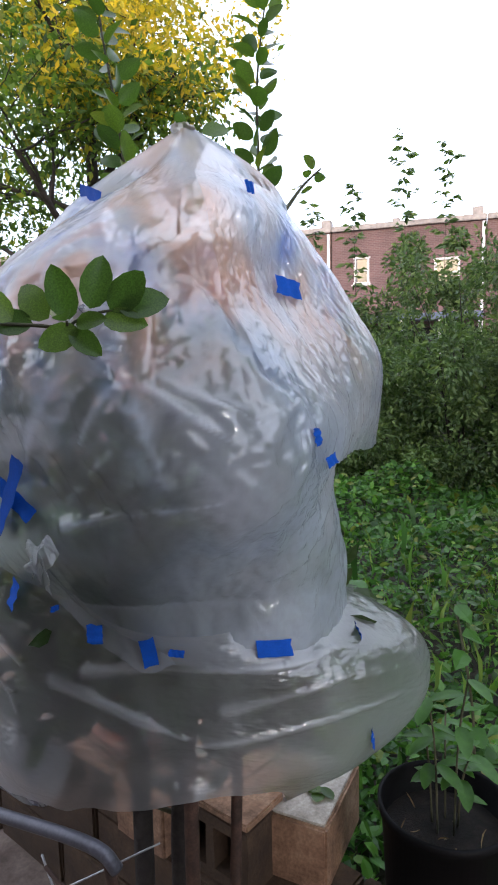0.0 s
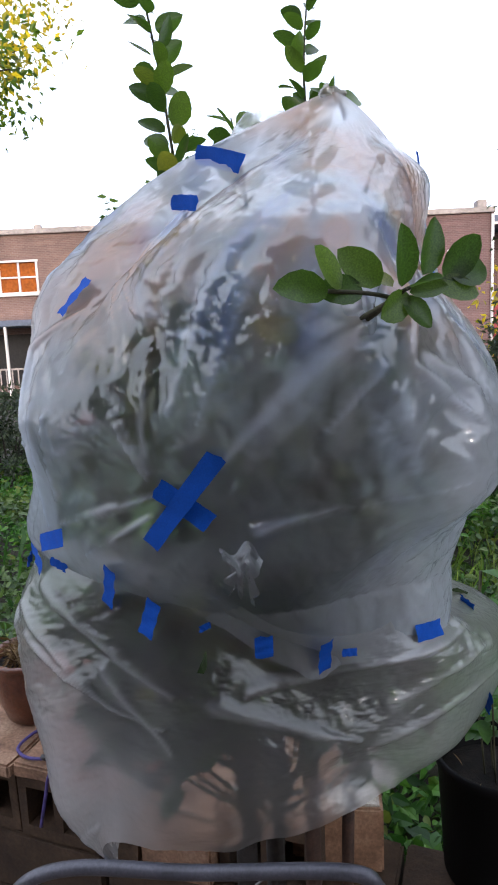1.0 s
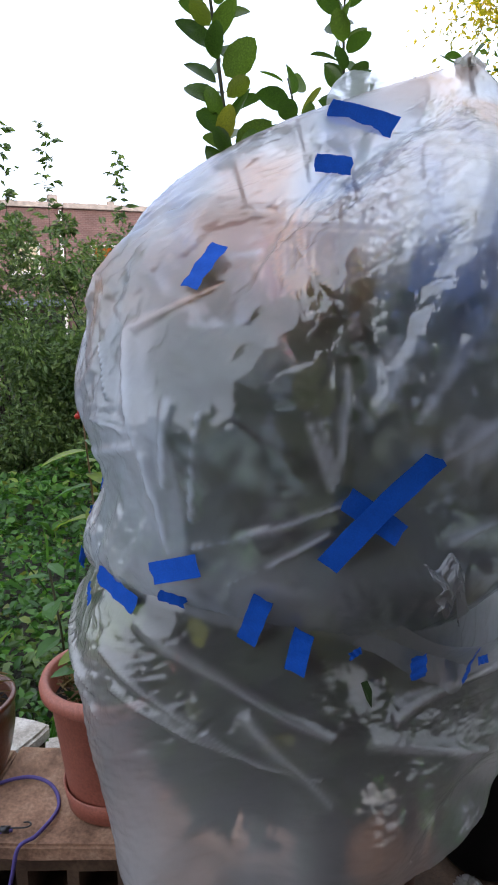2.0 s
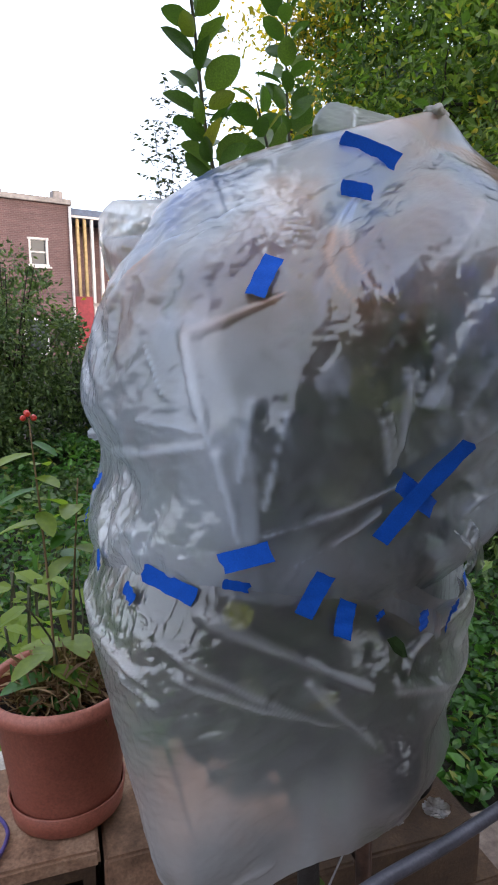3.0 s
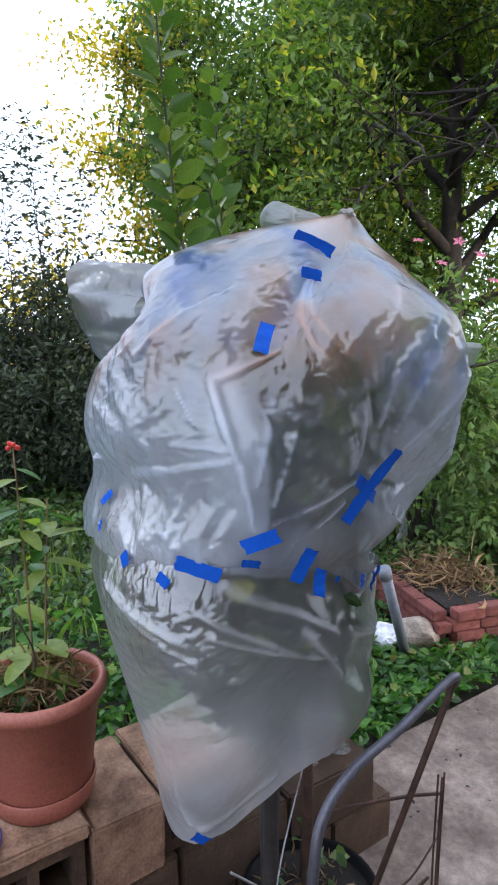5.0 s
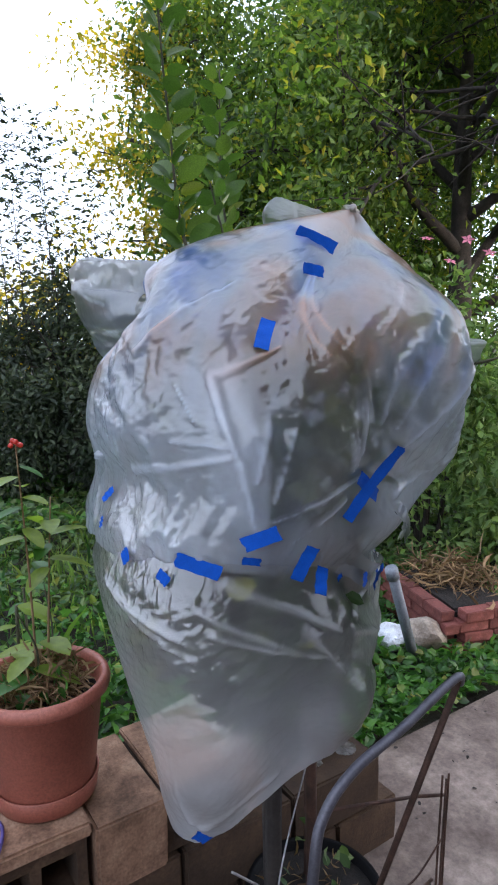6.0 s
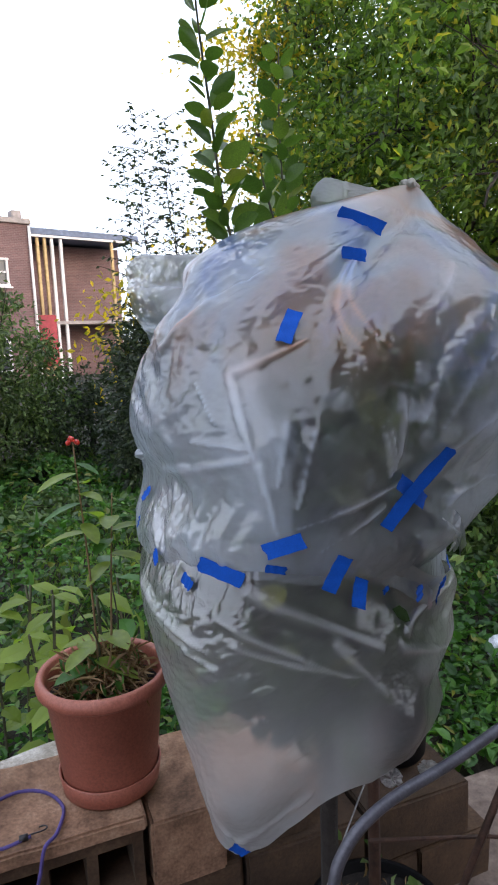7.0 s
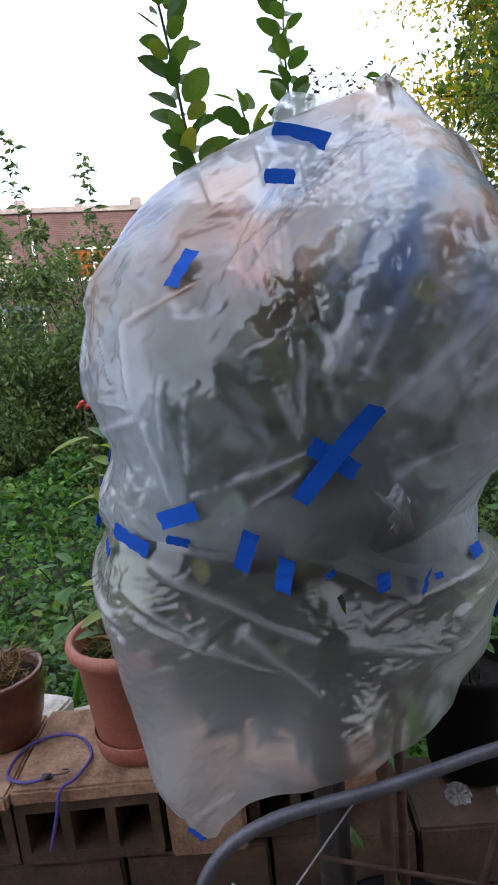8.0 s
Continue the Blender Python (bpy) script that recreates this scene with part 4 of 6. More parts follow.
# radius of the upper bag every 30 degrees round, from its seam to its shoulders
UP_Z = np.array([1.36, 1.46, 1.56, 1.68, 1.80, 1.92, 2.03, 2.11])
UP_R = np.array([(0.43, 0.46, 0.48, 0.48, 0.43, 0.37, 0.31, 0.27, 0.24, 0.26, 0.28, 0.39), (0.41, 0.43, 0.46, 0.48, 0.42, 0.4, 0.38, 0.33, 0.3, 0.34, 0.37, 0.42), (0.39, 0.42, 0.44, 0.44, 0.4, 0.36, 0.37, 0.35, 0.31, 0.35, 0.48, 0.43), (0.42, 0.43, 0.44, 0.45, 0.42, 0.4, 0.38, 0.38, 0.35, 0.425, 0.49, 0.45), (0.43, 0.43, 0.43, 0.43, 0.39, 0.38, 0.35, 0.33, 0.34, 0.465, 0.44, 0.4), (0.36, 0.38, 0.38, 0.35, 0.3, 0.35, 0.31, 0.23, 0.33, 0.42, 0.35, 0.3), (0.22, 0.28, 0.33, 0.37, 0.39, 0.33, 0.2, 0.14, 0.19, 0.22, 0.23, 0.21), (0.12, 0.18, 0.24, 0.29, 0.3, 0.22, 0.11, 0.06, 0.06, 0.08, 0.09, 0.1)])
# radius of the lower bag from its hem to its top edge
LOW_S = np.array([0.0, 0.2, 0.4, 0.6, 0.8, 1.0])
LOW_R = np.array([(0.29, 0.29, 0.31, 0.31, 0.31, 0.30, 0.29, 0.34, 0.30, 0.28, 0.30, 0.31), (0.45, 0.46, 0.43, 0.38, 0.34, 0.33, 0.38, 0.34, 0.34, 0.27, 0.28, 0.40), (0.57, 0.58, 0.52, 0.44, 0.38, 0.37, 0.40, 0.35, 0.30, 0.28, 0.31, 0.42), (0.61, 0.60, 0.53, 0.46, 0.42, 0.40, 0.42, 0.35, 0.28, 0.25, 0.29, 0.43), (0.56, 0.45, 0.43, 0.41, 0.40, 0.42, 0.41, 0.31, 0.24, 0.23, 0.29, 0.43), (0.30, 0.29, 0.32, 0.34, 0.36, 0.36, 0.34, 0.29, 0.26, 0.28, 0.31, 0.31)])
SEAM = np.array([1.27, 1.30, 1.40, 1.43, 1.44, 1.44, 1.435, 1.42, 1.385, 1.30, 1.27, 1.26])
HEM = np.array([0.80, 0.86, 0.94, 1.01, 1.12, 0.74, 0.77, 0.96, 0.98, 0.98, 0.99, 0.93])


def smooth(x, a, b):
    t = np.clip((x - a) / (b - a), 0, 1)
    return t * t * (3 - 2 * t)


def wrap(a):
    return (a + math.pi) % (2 * math.pi) - math.pi


def ridge(x):
    return 0.55 - 2 * np.abs(x)


def round_curve(row, th):
    """A smooth closed curve through values spaced evenly round the axis."""
    u = (np.degrees(th) % 360) / (360 / SIDES)
    i = np.floor(u).astype(int)
    t = u - i
    p0, p1, p2, p3 = (row[(i + k) % SIDES] for k in (-1, 0, 1, 2))
    return 0.5 * (2 * p1 + (p2 - p0) * t + (2 * p0 - 5 * p1 + 4 * p2 - p3) * t * t + (3 * p1 - p0 - 3 * p2 + p3) * t ** 3)


def up_curve(rows, keys, s):
    """A smooth curve through rows of values given at rising keys."""
    i = np.clip(np.searchsorted(keys, s) - 1, 0, len(keys) - 2)
    h = keys[i + 1] - keys[i]
    t = np.clip((s - keys[i]) / h, 0, 1)
    m = np.gradient(rows, keys, axis=0)
    k = np.arange(rows.shape[1])
    return (2 * t ** 3 - 3 * t ** 2 + 1) * rows[i, k] + (t ** 3 - 2 * t ** 2 + t) * h * m[i, k] + (-2 * t ** 3 + 3 * t ** 2) * rows[i + 1, k] + (t ** 3 - t ** 2) * h * m[i + 1, k]


# taut folds: from angle, height to angle, height, and half width
FOLDS_TAPE = ((-123, 1.579, -157.7, 1.515, 0.006), (-128.7, 1.538, -150.8, 1.469, 0.006), (-127.8, 1.6, -137.2, 1.777, 0.006), (-127, 1.61, -134.4, 1.777, 0.005), (-126.8, 1.61, -124.5, 1.786, 0.006), (-152.4, 1.695, -157.8, 1.556, 0.005),
              (-157.9, 2.0, -136, 1.83, 0.012), (-155.6, 2.0, -127, 1.83, 0.009), (-112.8, 1.979, -119.8, 1.872, 0.009), (-103.7, 1.918, -119.2, 1.698, 0.014), (-100, 1.872, -112.3, 1.681, 0.01), (-99.7, 1.523, -63.3, 1.587, 0.01), (-86, 1.80, -108, 1.62, 0.02))
FOLDS_SIDE = ((116.7, 2.086, 143.5, 1.874, 0.012), (155.5, 1.841, 163.6, 1.907, 0.012), (163.6, 1.907, 171.6, 1.975, 0.012), (-177.7, 1.794, -154.7, 1.851, 0.012), (-177.7, 1.794, -167.8, 1.631, 0.014), (-167.8, 1.631, -163.9, 1.506, 0.013), (-159.7, 1.706, -163, 1.598, 0.012),
              (171.4, 1.777, 179, 1.705, 0.006), (151.3, 1.596, -170.3, 1.642, 0.012), (171.3, 1.67, -170.3, 1.664, 0.007), (-74.2, 1.847, -77.3, 1.72, 0.014), (-77.3, 1.72, -72.5, 1.6, 0.009), (-75.4, 1.749, -61, 1.666, 0.009), (-81.5, 1.751, -88.6, 1.668, 0.012), (-71.8, 1.756, -55.4, 1.694, 0.01))
FOLDS_LOW = ((143.7, 1.356, 178.6, 1.283, 0.009), (152.3, 1.337, -178.9, 1.246, 0.008), (-172.5, 1.393, -127.4, 1.243, 0.012), (-179.3, 1.345, -142.6, 1.22, 0.01), (-146.6, 1.283, -127.4, 1.154, 0.014), (173.6, 0.795, -156.3, 0.973, 0.014),
             (170.7, 0.815, 168.6, 1.021, 0.012), (-53, 1.163, -24.8, 1.206, 0.016), (-104.4, 1.231, -23.9, 1.243, 0.012), (-115.2, 1.221, -65.8, 1.119, 0.014), (-175, 1.3, -130, 1.19, 0.008), (-60, 1.1, -15, 1.13, 0.014))


def fold_profile(th, z, folds, R=0.38):
    """How near each spot lies to the middle of a taut fold, 0 to 1."""
    out = np.zeros(len(th))
    wob = 0.004 * hash_noise(np.stack([np.cos(th) * 6, np.sin(th) * 6, z * 14], 1), 71)
    for a0, z0, a1, z1, w in folds:
        ax = wrap(th - radians(a0)) * R
        bx, bz = wrap(radians(a1 - a0)) * R, z1 - z0
        t = np.clip((ax * bx + (z - z0) * bz) / (bx * bx + bz * bz), 0, 1)
        d = np.hypot(ax - t * bx, z - z0 - t * bz) + wob
        out = np.maximum(out, np.clip(1 - d / (w * (1.2 - 0.7 * t)), 0, 1) * (1 - 0.3 * t))
    return out


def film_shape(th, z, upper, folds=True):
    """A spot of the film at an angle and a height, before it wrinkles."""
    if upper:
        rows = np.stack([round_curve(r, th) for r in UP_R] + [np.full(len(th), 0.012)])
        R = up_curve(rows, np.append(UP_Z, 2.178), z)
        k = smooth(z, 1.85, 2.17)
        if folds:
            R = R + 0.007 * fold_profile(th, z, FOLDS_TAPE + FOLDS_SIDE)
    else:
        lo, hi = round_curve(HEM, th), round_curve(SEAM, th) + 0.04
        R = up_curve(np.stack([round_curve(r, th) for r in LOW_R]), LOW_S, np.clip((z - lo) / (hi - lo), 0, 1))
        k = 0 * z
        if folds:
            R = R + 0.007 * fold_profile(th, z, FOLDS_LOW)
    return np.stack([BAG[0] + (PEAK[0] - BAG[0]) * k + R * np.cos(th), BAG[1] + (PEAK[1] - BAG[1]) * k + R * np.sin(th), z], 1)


def spot(th, z, deg_, zc, wide, tall):
    return np.exp(-(wrap(th - radians(deg_)) / radians(wide)) ** 2 - ((z - zc) / tall) ** 2)


def slack(th, z, upper):
    """Spare length of the film round and up: much where it is crumpled, little where it hangs smooth."""
    if upper:
        s = 0.012 + 0.06 * spot(th, z, 150, 1.47, 40, 0.09) + 0.05 * spot(th, z, 145, 1.75, 18, 0.12) + 0.035 * spot(th, z, 170, 1.9, 40, 0.1) + 0.06 * spot(th, z, -30, 1.75, 34, 0.4) + 0.035 * spot(th, z, -100, 1.84, 40, 0.06) + 0.02 * spot(th, z, -75, 1.68, 30, 0.12)
        s = s * (1 - 0.6 * spot(th, z, -142, 1.65, 20, 0.12))
        return s * 1.2, s * 0.8
    s = 0.007 + 0.032 * spot(th, z, 165, 1.34, 30, 0.08) + 0.015 * spot(th, z, -165, 1.25, 40, 0.08) + 0.02 * spot(th, z, -20, 1.22, 50, 0.08)
    s = s * (0.35 + 0.65 * smooth(z, 0.9, 1.15))
    return s * 0.6, s * 1.5


def stretch_all(P, rest_h, rest_v, rest_d, rest_e, free, closed):
    """One round of pulling the film back to its lengths: along, up and across its weave."""
    def pull(A, B, rest, fa, fb, k, push_only=False):
        d = B - A
        L = np.sqrt((d * d).sum(-1)) + 1e-9
        c = k * 0.5 * (L - rest) / L
        if push_only:
            c = np.minimum(c, 0)
        d *= c[..., None]
        A += d * fa[..., None]
        B -= d * fb[..., None]

    def even(Q, fr, rh, n, k, push_only=False):
        m = Q.shape[1] // (2 * n) * (2 * n)
        for o in range(n):
            pull(Q[:, o:m:2 * n], Q[:, o + n:m:2 * n], rh[:, o:m:2 * n], fr[:, o:m:2 * n], fr[:, o + n:m:2 * n], k, push_only)

    for n, k, po in ((1, 1.0, False), (2, 0.35, True)):
        rh = rest_h * n
        even(P, free, rh, n, k, po)
        if closed:
            Q, fr = np.roll(P, -n, 1), np.roll(free, -n, 1)
            even(Q, fr, np.roll(rh, -n, 1), n, k, po)
            P[:] = np.roll(Q, n, 1)
        else:
            even(P[:, n:], free[:, n:], rh[:, n:], n, k, po)
        Pt, ft, rv = P.transpose(1, 0, 2), free.T, rest_v.T * n
        even(Pt, ft, rv, n, k, po)
        even(Pt[:, n:], ft[:, n:], rv[:, n:], n, k, po)
    for r0 in (0, 1):
        for c0 in (0, 1):
            r1, c1 = (P.shape[0] - r0) // 2 * 2 + r0, (P.shape[1] - c0) // 2 * 2 + c0
            a, b = (slice(r0, r1, 2), slice(c0, c1, 2)), (slice(r0 + 1, r1, 2), slice(c0 + 1, c1, 2))
            c, d = (slice(r0, r1, 2), slice(c0 + 1, c1, 2)), (slice(r0 + 1, r1, 2), slice(c0, c1, 2))
            pull(P[a], P[b], rest_d[a], free[a], free[b], 0.5)
            pull(P[c], P[d], rest_e[a], free[c], free[d], 0.5)


def enlarge(D, rows, cols, closed):
    """A finer copy of a grid of values."""
    r = np.linspace(0, D.shape[0] - 1, rows)
    i = np.minimum(r.astype(int), D.shape[0] - 2)
    D = D[i] * (1 - (r - i))[:, None, None] + D[i + 1] * (r - i)[:, None, None]
    c = np.arange(cols) * D.shape[1] / cols if closed else np.linspace(0, D.shape[1] - 1, cols)
    i = np.minimum(c.astype(int), D.shape[1] - 1)
    j = (i + 1) % D.shape[1]
    f = (c - i)[None, :, None]
    return D[:, i] * (1 - f) + D[:, j] * f


def crumple(shape, sizes, seed, closed=True, room=(-0.012, 0.022)):
    """Lets film with spare length buckle into creases, coarse folds first. shape(rows, cols): the even form, spare lengths, and how firmly each spot is held."""
    D = None
    nr = np.random.default_rng(seed)
    for rows, cols, rounds in sizes:
        S, sx, sz, held = shape(rows, cols)
        right = np.roll(S, -1, 1) if closed else np.concatenate([S[:, 1:], 2 * S[:, -1:] - S[:, -2:-1]], 1)
        upr = np.concatenate([S[1:], 2 * S[-1:] - S[-2:-1]], 0)
        rh = np.linalg.norm(right - S, axis=-1) * (1 + sx)
        rv = np.linalg.norm(upr - S, axis=-1) * (1 + sz)
        corner = np.concatenate([right[1:], 2 * right[-1:] - right[-2:-1]], 0)
        rd, re_ = (np.linalg.norm(x - y, axis=-1) * (1 + (sx + sz) / 2) for x, y in ((corner, S), (upr, right)))
        N = np.cross(right - S, upr - S)
        N /= np.linalg.norm(N, axis=-1, keepdims=True) + 1e-9
        D = np.zeros_like(S) if D is None else enlarge(D, rows, cols, closed)
        step = np.median(rh)
        P = S + D + N * (nr.normal(size=S.shape[:2]) * step * 0.12)[..., None]
        free = 1 - held
        for it in range(rounds):
            stretch_all(P, rh, rv, rd, re_, free, closed)
            E = P - S
            n = (E * N).sum(-1)
            E += N * (np.clip(n, *room) - n)[..., None]
            P = S + E * (1 - 0.012 - 0.3 * held)[..., None]
        D = P - S
    return S + D


def curvature(P, closed):
    """How sharply the film is creased at each spot, 0 to 1."""
    Q = np.pad(P, ((1, 1), (0, 0), (0, 0)), mode="edge")
    h = np.roll(P, 1, 1) + np.roll(P, -1, 1) - 2 * P
    if not closed:
        h[:, 0] = h[:, -1] = 0
    v = Q[2:] + Q[:-2] - 2 * P
    v[0] = v[-1] = 0
    step = np.linalg.norm(np.roll(P, 1, 1) - P, axis=-1) + 0.002
    c = np.clip((np.linalg.norm(h, axis=-1) + np.linalg.norm(v, axis=-1)) / step * 0.9 - 0.22, 0, 1)
    return c


def grid_quads(rows, cols, closed, turned=False):
    i = np.arange(rows * cols).reshape(rows, cols)
    j = np.roll(i, -1, 1)
    if not closed:
        i, j = i[:, :-1], j[:, :-1]
    q = np.stack([i[:-1], j[:-1], j[1:], i[1:]], -1).reshape(-1, 4)
    return q[:, ::-1] if turned else q


# strips of tape: angle, height to angle, height, and width
TAPES_UP = ((-107, 1.645, -130.2, 1.489, 0.03), (-125.5, 1.59, -111.4, 1.529, 0.031), (-167.1, 1.473, -155.8, 1.496, 0.03), (-168.1, 1.436, -161.7, 1.431, 0.015), (-143, 1.454, -149.3, 1.374, 0.029), (164.2, 2.098, -155.9, 2.06, 0.03), (-168.3, 2.014, -150.2, 2.005, 0.024), (-162, 1.904, -162.3, 1.843, 0.03),
            (135.5, 1.513, 139.6, 1.545, 0.02), (140.1, 1.461, 139.9, 1.487, 0.016))
TAPES_LOW = ((-134.8, 1.391, -137.6, 1.33, 0.029), (-121, 1.335, -116, 1.33, 0.01), (-98, 1.33, -98, 1.28, 0.03), (151.7, 1.411, 156.4, 1.438, 0.028), (172, 1.439, -173.7, 1.412, 0.03), (167.2, 1.408, 171.9, 1.392, 0.024),
             (-78, 1.315, -75.8, 1.25, 0.026), (-70.1, 1.277, -65.4, 1.274, 0.013), (-44.6, 1.272, -35.1, 1.269, 0.03), (-20, 1.071, -16.3, 1.018, 0.022), (-11.8, 1.254, -16.1, 1.24, 0.018))


def bag_grid(upper, rows, cols):
    th = np.linspace(0, 2 * math.pi, cols, endpoint=False)
    s = np.linspace(0, 1, rows)
    if upper:
        lo = round_curve(SEAM, th) - 0.035 + 0.012 * hash_noise(np.stack([np.cos(th) * 5, np.sin(th) * 5, th * 0], 1), 43)
        hi, s = 2.172 + 0 * th, 1 - (1 - s) ** 1.3
    else:
        lo = round_curve(HEM, th) + 0.008 * hash_noise(np.stack([np.cos(th) * 5, np.sin(th) * 5, th * 0], 1), 44)
        hi = round_curve(SEAM, th) + 0.04
    Z = lo[None] + (hi - lo)[None] * s[:, None]
    return np.tile(th, rows), Z.ravel()


def bag_form(upper):
    def form(rows, cols):
        T, Z = bag_grid(upper, rows, cols)
        held = np.zeros(len(T))
        for a0, z0, a1, z1, w in TAPES_UP if upper else TAPES_LOW:
            for f in (0.15, 0.5, 0.85):
                held = np.maximum(held, spot(T, Z, a0 + np.degrees(wrap(radians(a1 - a0))) * f, z0 + (z1 - z0) * f, 4.5, 0.03))
        if upper:
            held = np.maximum(held, smooth(Z, 2.10, 2.16))
        sx, sz = slack(T, Z, upper)
        g = lambda x: x.reshape(rows, cols)
        return film_shape(T, Z, upper).reshape(rows, cols, 3), g(sx), g(sz), g(np.clip(held, 0, 1))
    return form


BAG_SIZE = {True: (250, 420), False: (200, 420)}
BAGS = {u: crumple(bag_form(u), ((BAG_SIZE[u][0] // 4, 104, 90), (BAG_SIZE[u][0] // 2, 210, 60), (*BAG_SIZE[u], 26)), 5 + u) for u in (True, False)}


def film_at(th, z, upper):
    """Where the crumpled film lies, at an angle and a height of its even form."""
    G = BAGS[upper]
    T, Z = bag_grid(upper, *BAG_SIZE[upper])
    Zg = Z.reshape(BAG_SIZE[upper])
    c = np.round((np.degrees(th) % 360) / 360 * G.shape[1]).astype(int) % G.shape[1]
    r = np.abs(Zg[:, c] - z[None]).argmin(0)
    return G[r, c]


def layer_count(th, z, upper):
    """How cloudy the film is: doubled and folded sheets are milkier than the single clear one."""
    X = np.stack([np.cos(th) * 2.2, np.sin(th) * 2.2, z * 1.5], 1)
    n1, n2 = hash_noise(X, 51), hash_noise(X * 3.1, 52)
    d = np.degrees(wrap(th))
    left = np.where(d < 0, d + 360, d)
    if upper:
        tight = smooth(fold_profile(th, z, FOLDS_TAPE + FOLDS_SIDE), 0.1, 0.7)
        # the pocket of doubled film whose edge runs down from the shoulder
        edge = 192 + 8 * smooth(z, 1.78, 1.62) + 2 * n2
        side = smooth(left, 96, 106) * (1 - smooth(left, edge - 1.5, edge + 1.5)) * (1 - smooth(z - 0.0016 * (left - 180), 1.82, 1.86))
        pocket = smooth(left, 181, 183) * (1 - smooth(left, edge - 1.5, edge + 1.5)) * smooth(z, 1.48, 1.52) * (1 - smooth(z - 0.0022 * (left - 182), 1.79, 1.80))
        wedge = smooth(d - 60 * (z - 1.72), -99, -97) * (1 - smooth(d - 110 * (z - 1.72), -90, -88)) * smooth(z, 1.6, 1.64) * (1 - smooth(z, 1.86, 1.92))
        window = smooth(d, -168, -158) * (1 - smooth(d + 4 * n2, -122, -112)) * smooth(z, 1.49, 1.52) * (1 - smooth(z + 0.03 * n2, 1.78, 1.84))
        right = smooth(d + 6 * n2, -88, -52) * (1 - smooth(d, 60, 80))
        cap = smooth(z + 0.02 * n2, 1.84, 1.93)
        # less milk in front stands for the dimmer light on that side
        front = smooth(d, -125, -108) * (1 - smooth(d, -66, -50)) * (1 - cap)
        return 0.158 + 0.06 * n1 + 0.05 * cap + 0.15 * side + 0.13 * pocket + 0.16 * wedge - 0.09 * window - 0.01 * front + 0.24 * right * (1 - cap) + 0.26 * tight
    # the sag loses milk in front too, imitating dimmer light there
    sag = smooth(z + 0.06 * n1, 1.42, 0.92)
    tight = smooth(fold_profile(th, z, FOLDS_LOW), 0.1, 0.7)
    return 0.075 + 0.04 * n1 + 0.29 * sag * (0.28 + 0.72 * smooth(np.abs(d), 110, 150)) + 0.06 * smooth(d, -75, -45) * (1 - smooth(d, 60, 80)) + 0.2 * tight + 0.04 * smooth(n2, 0.1, 0.6)


def calm_normals(P):
    """The broad outward way of the cover at each point, without its fine creases."""
    N = np.stack([P[:, 0] - BAG[0] - 0.04, P[:, 1] - BAG[1], 0.9 * np.clip(P[:, 2] - 1.75, 0, 1) - 0.25 * np.clip(1.1 - P[:, 2], 0, 1)], 1)
    return N / np.linalg.norm(N, axis=1, keepdims=True)


def film_object(name, P, Q, material, lay, label, crisp=None, worn=None):
    me = mesh_np(name, P, Q, material, True)
    zt, dt = P[:, 2], np.degrees(np.arctan2(P[:, 1] - BAG[1], P[:, 0] - BAG[0]))
    # strength of the painted reflection tints, most on the cap
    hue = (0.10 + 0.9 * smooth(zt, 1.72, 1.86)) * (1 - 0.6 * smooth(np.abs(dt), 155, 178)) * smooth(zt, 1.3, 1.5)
    if crisp is None:
        fx = lambda d0, z0, w, h: np.exp(-(((dt - d0 + 180) % 360 - 180) / w) ** 2 - ((zt - z0) / h) ** 2)
        crisp = np.clip(0.08 + fx(150, 1.45, 26, 0.13) + 0.8 * fx(145, 1.75, 14, 0.12) + 0.6 * fx(165, 1.3, 24, 0.1) + 0.7 * fx(-35, 1.6, 16, 0.4) + 0.35 * fx(-5, 1.22, 30, 0.06) + 0.3 * fx(-100, 1.84, 40, 0.05), 0, 1)
    else:
        crisp = np.full(len(P), crisp)
    if name.startswith("film_"):
        hue = hue * 0.25
    me.attributes.new("calm", "FLOAT_VECTOR", "POINT").data.foreach_set("vector", np.ascontiguousarray(calm_normals(P), dtype=np.float32).ravel())
    for key, val in (("sheen_tint", hue), ("crisp", crisp), ("layers", lay), ("worn", np.zeros(len(P)) if worn is None else worn)):
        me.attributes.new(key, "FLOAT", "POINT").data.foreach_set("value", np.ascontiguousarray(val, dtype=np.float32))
    return child(name, me, cover, label)


cover = thing("plastic_cover", (0, 0, 0), "cloudy plastic bags taped round a citrus tree with blue tape", "plastic cover")
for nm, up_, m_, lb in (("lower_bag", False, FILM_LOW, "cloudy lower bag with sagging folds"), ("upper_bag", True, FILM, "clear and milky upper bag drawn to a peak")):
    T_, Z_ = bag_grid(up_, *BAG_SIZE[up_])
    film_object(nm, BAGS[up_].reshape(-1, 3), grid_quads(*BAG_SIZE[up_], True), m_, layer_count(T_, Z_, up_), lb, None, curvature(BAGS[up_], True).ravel())


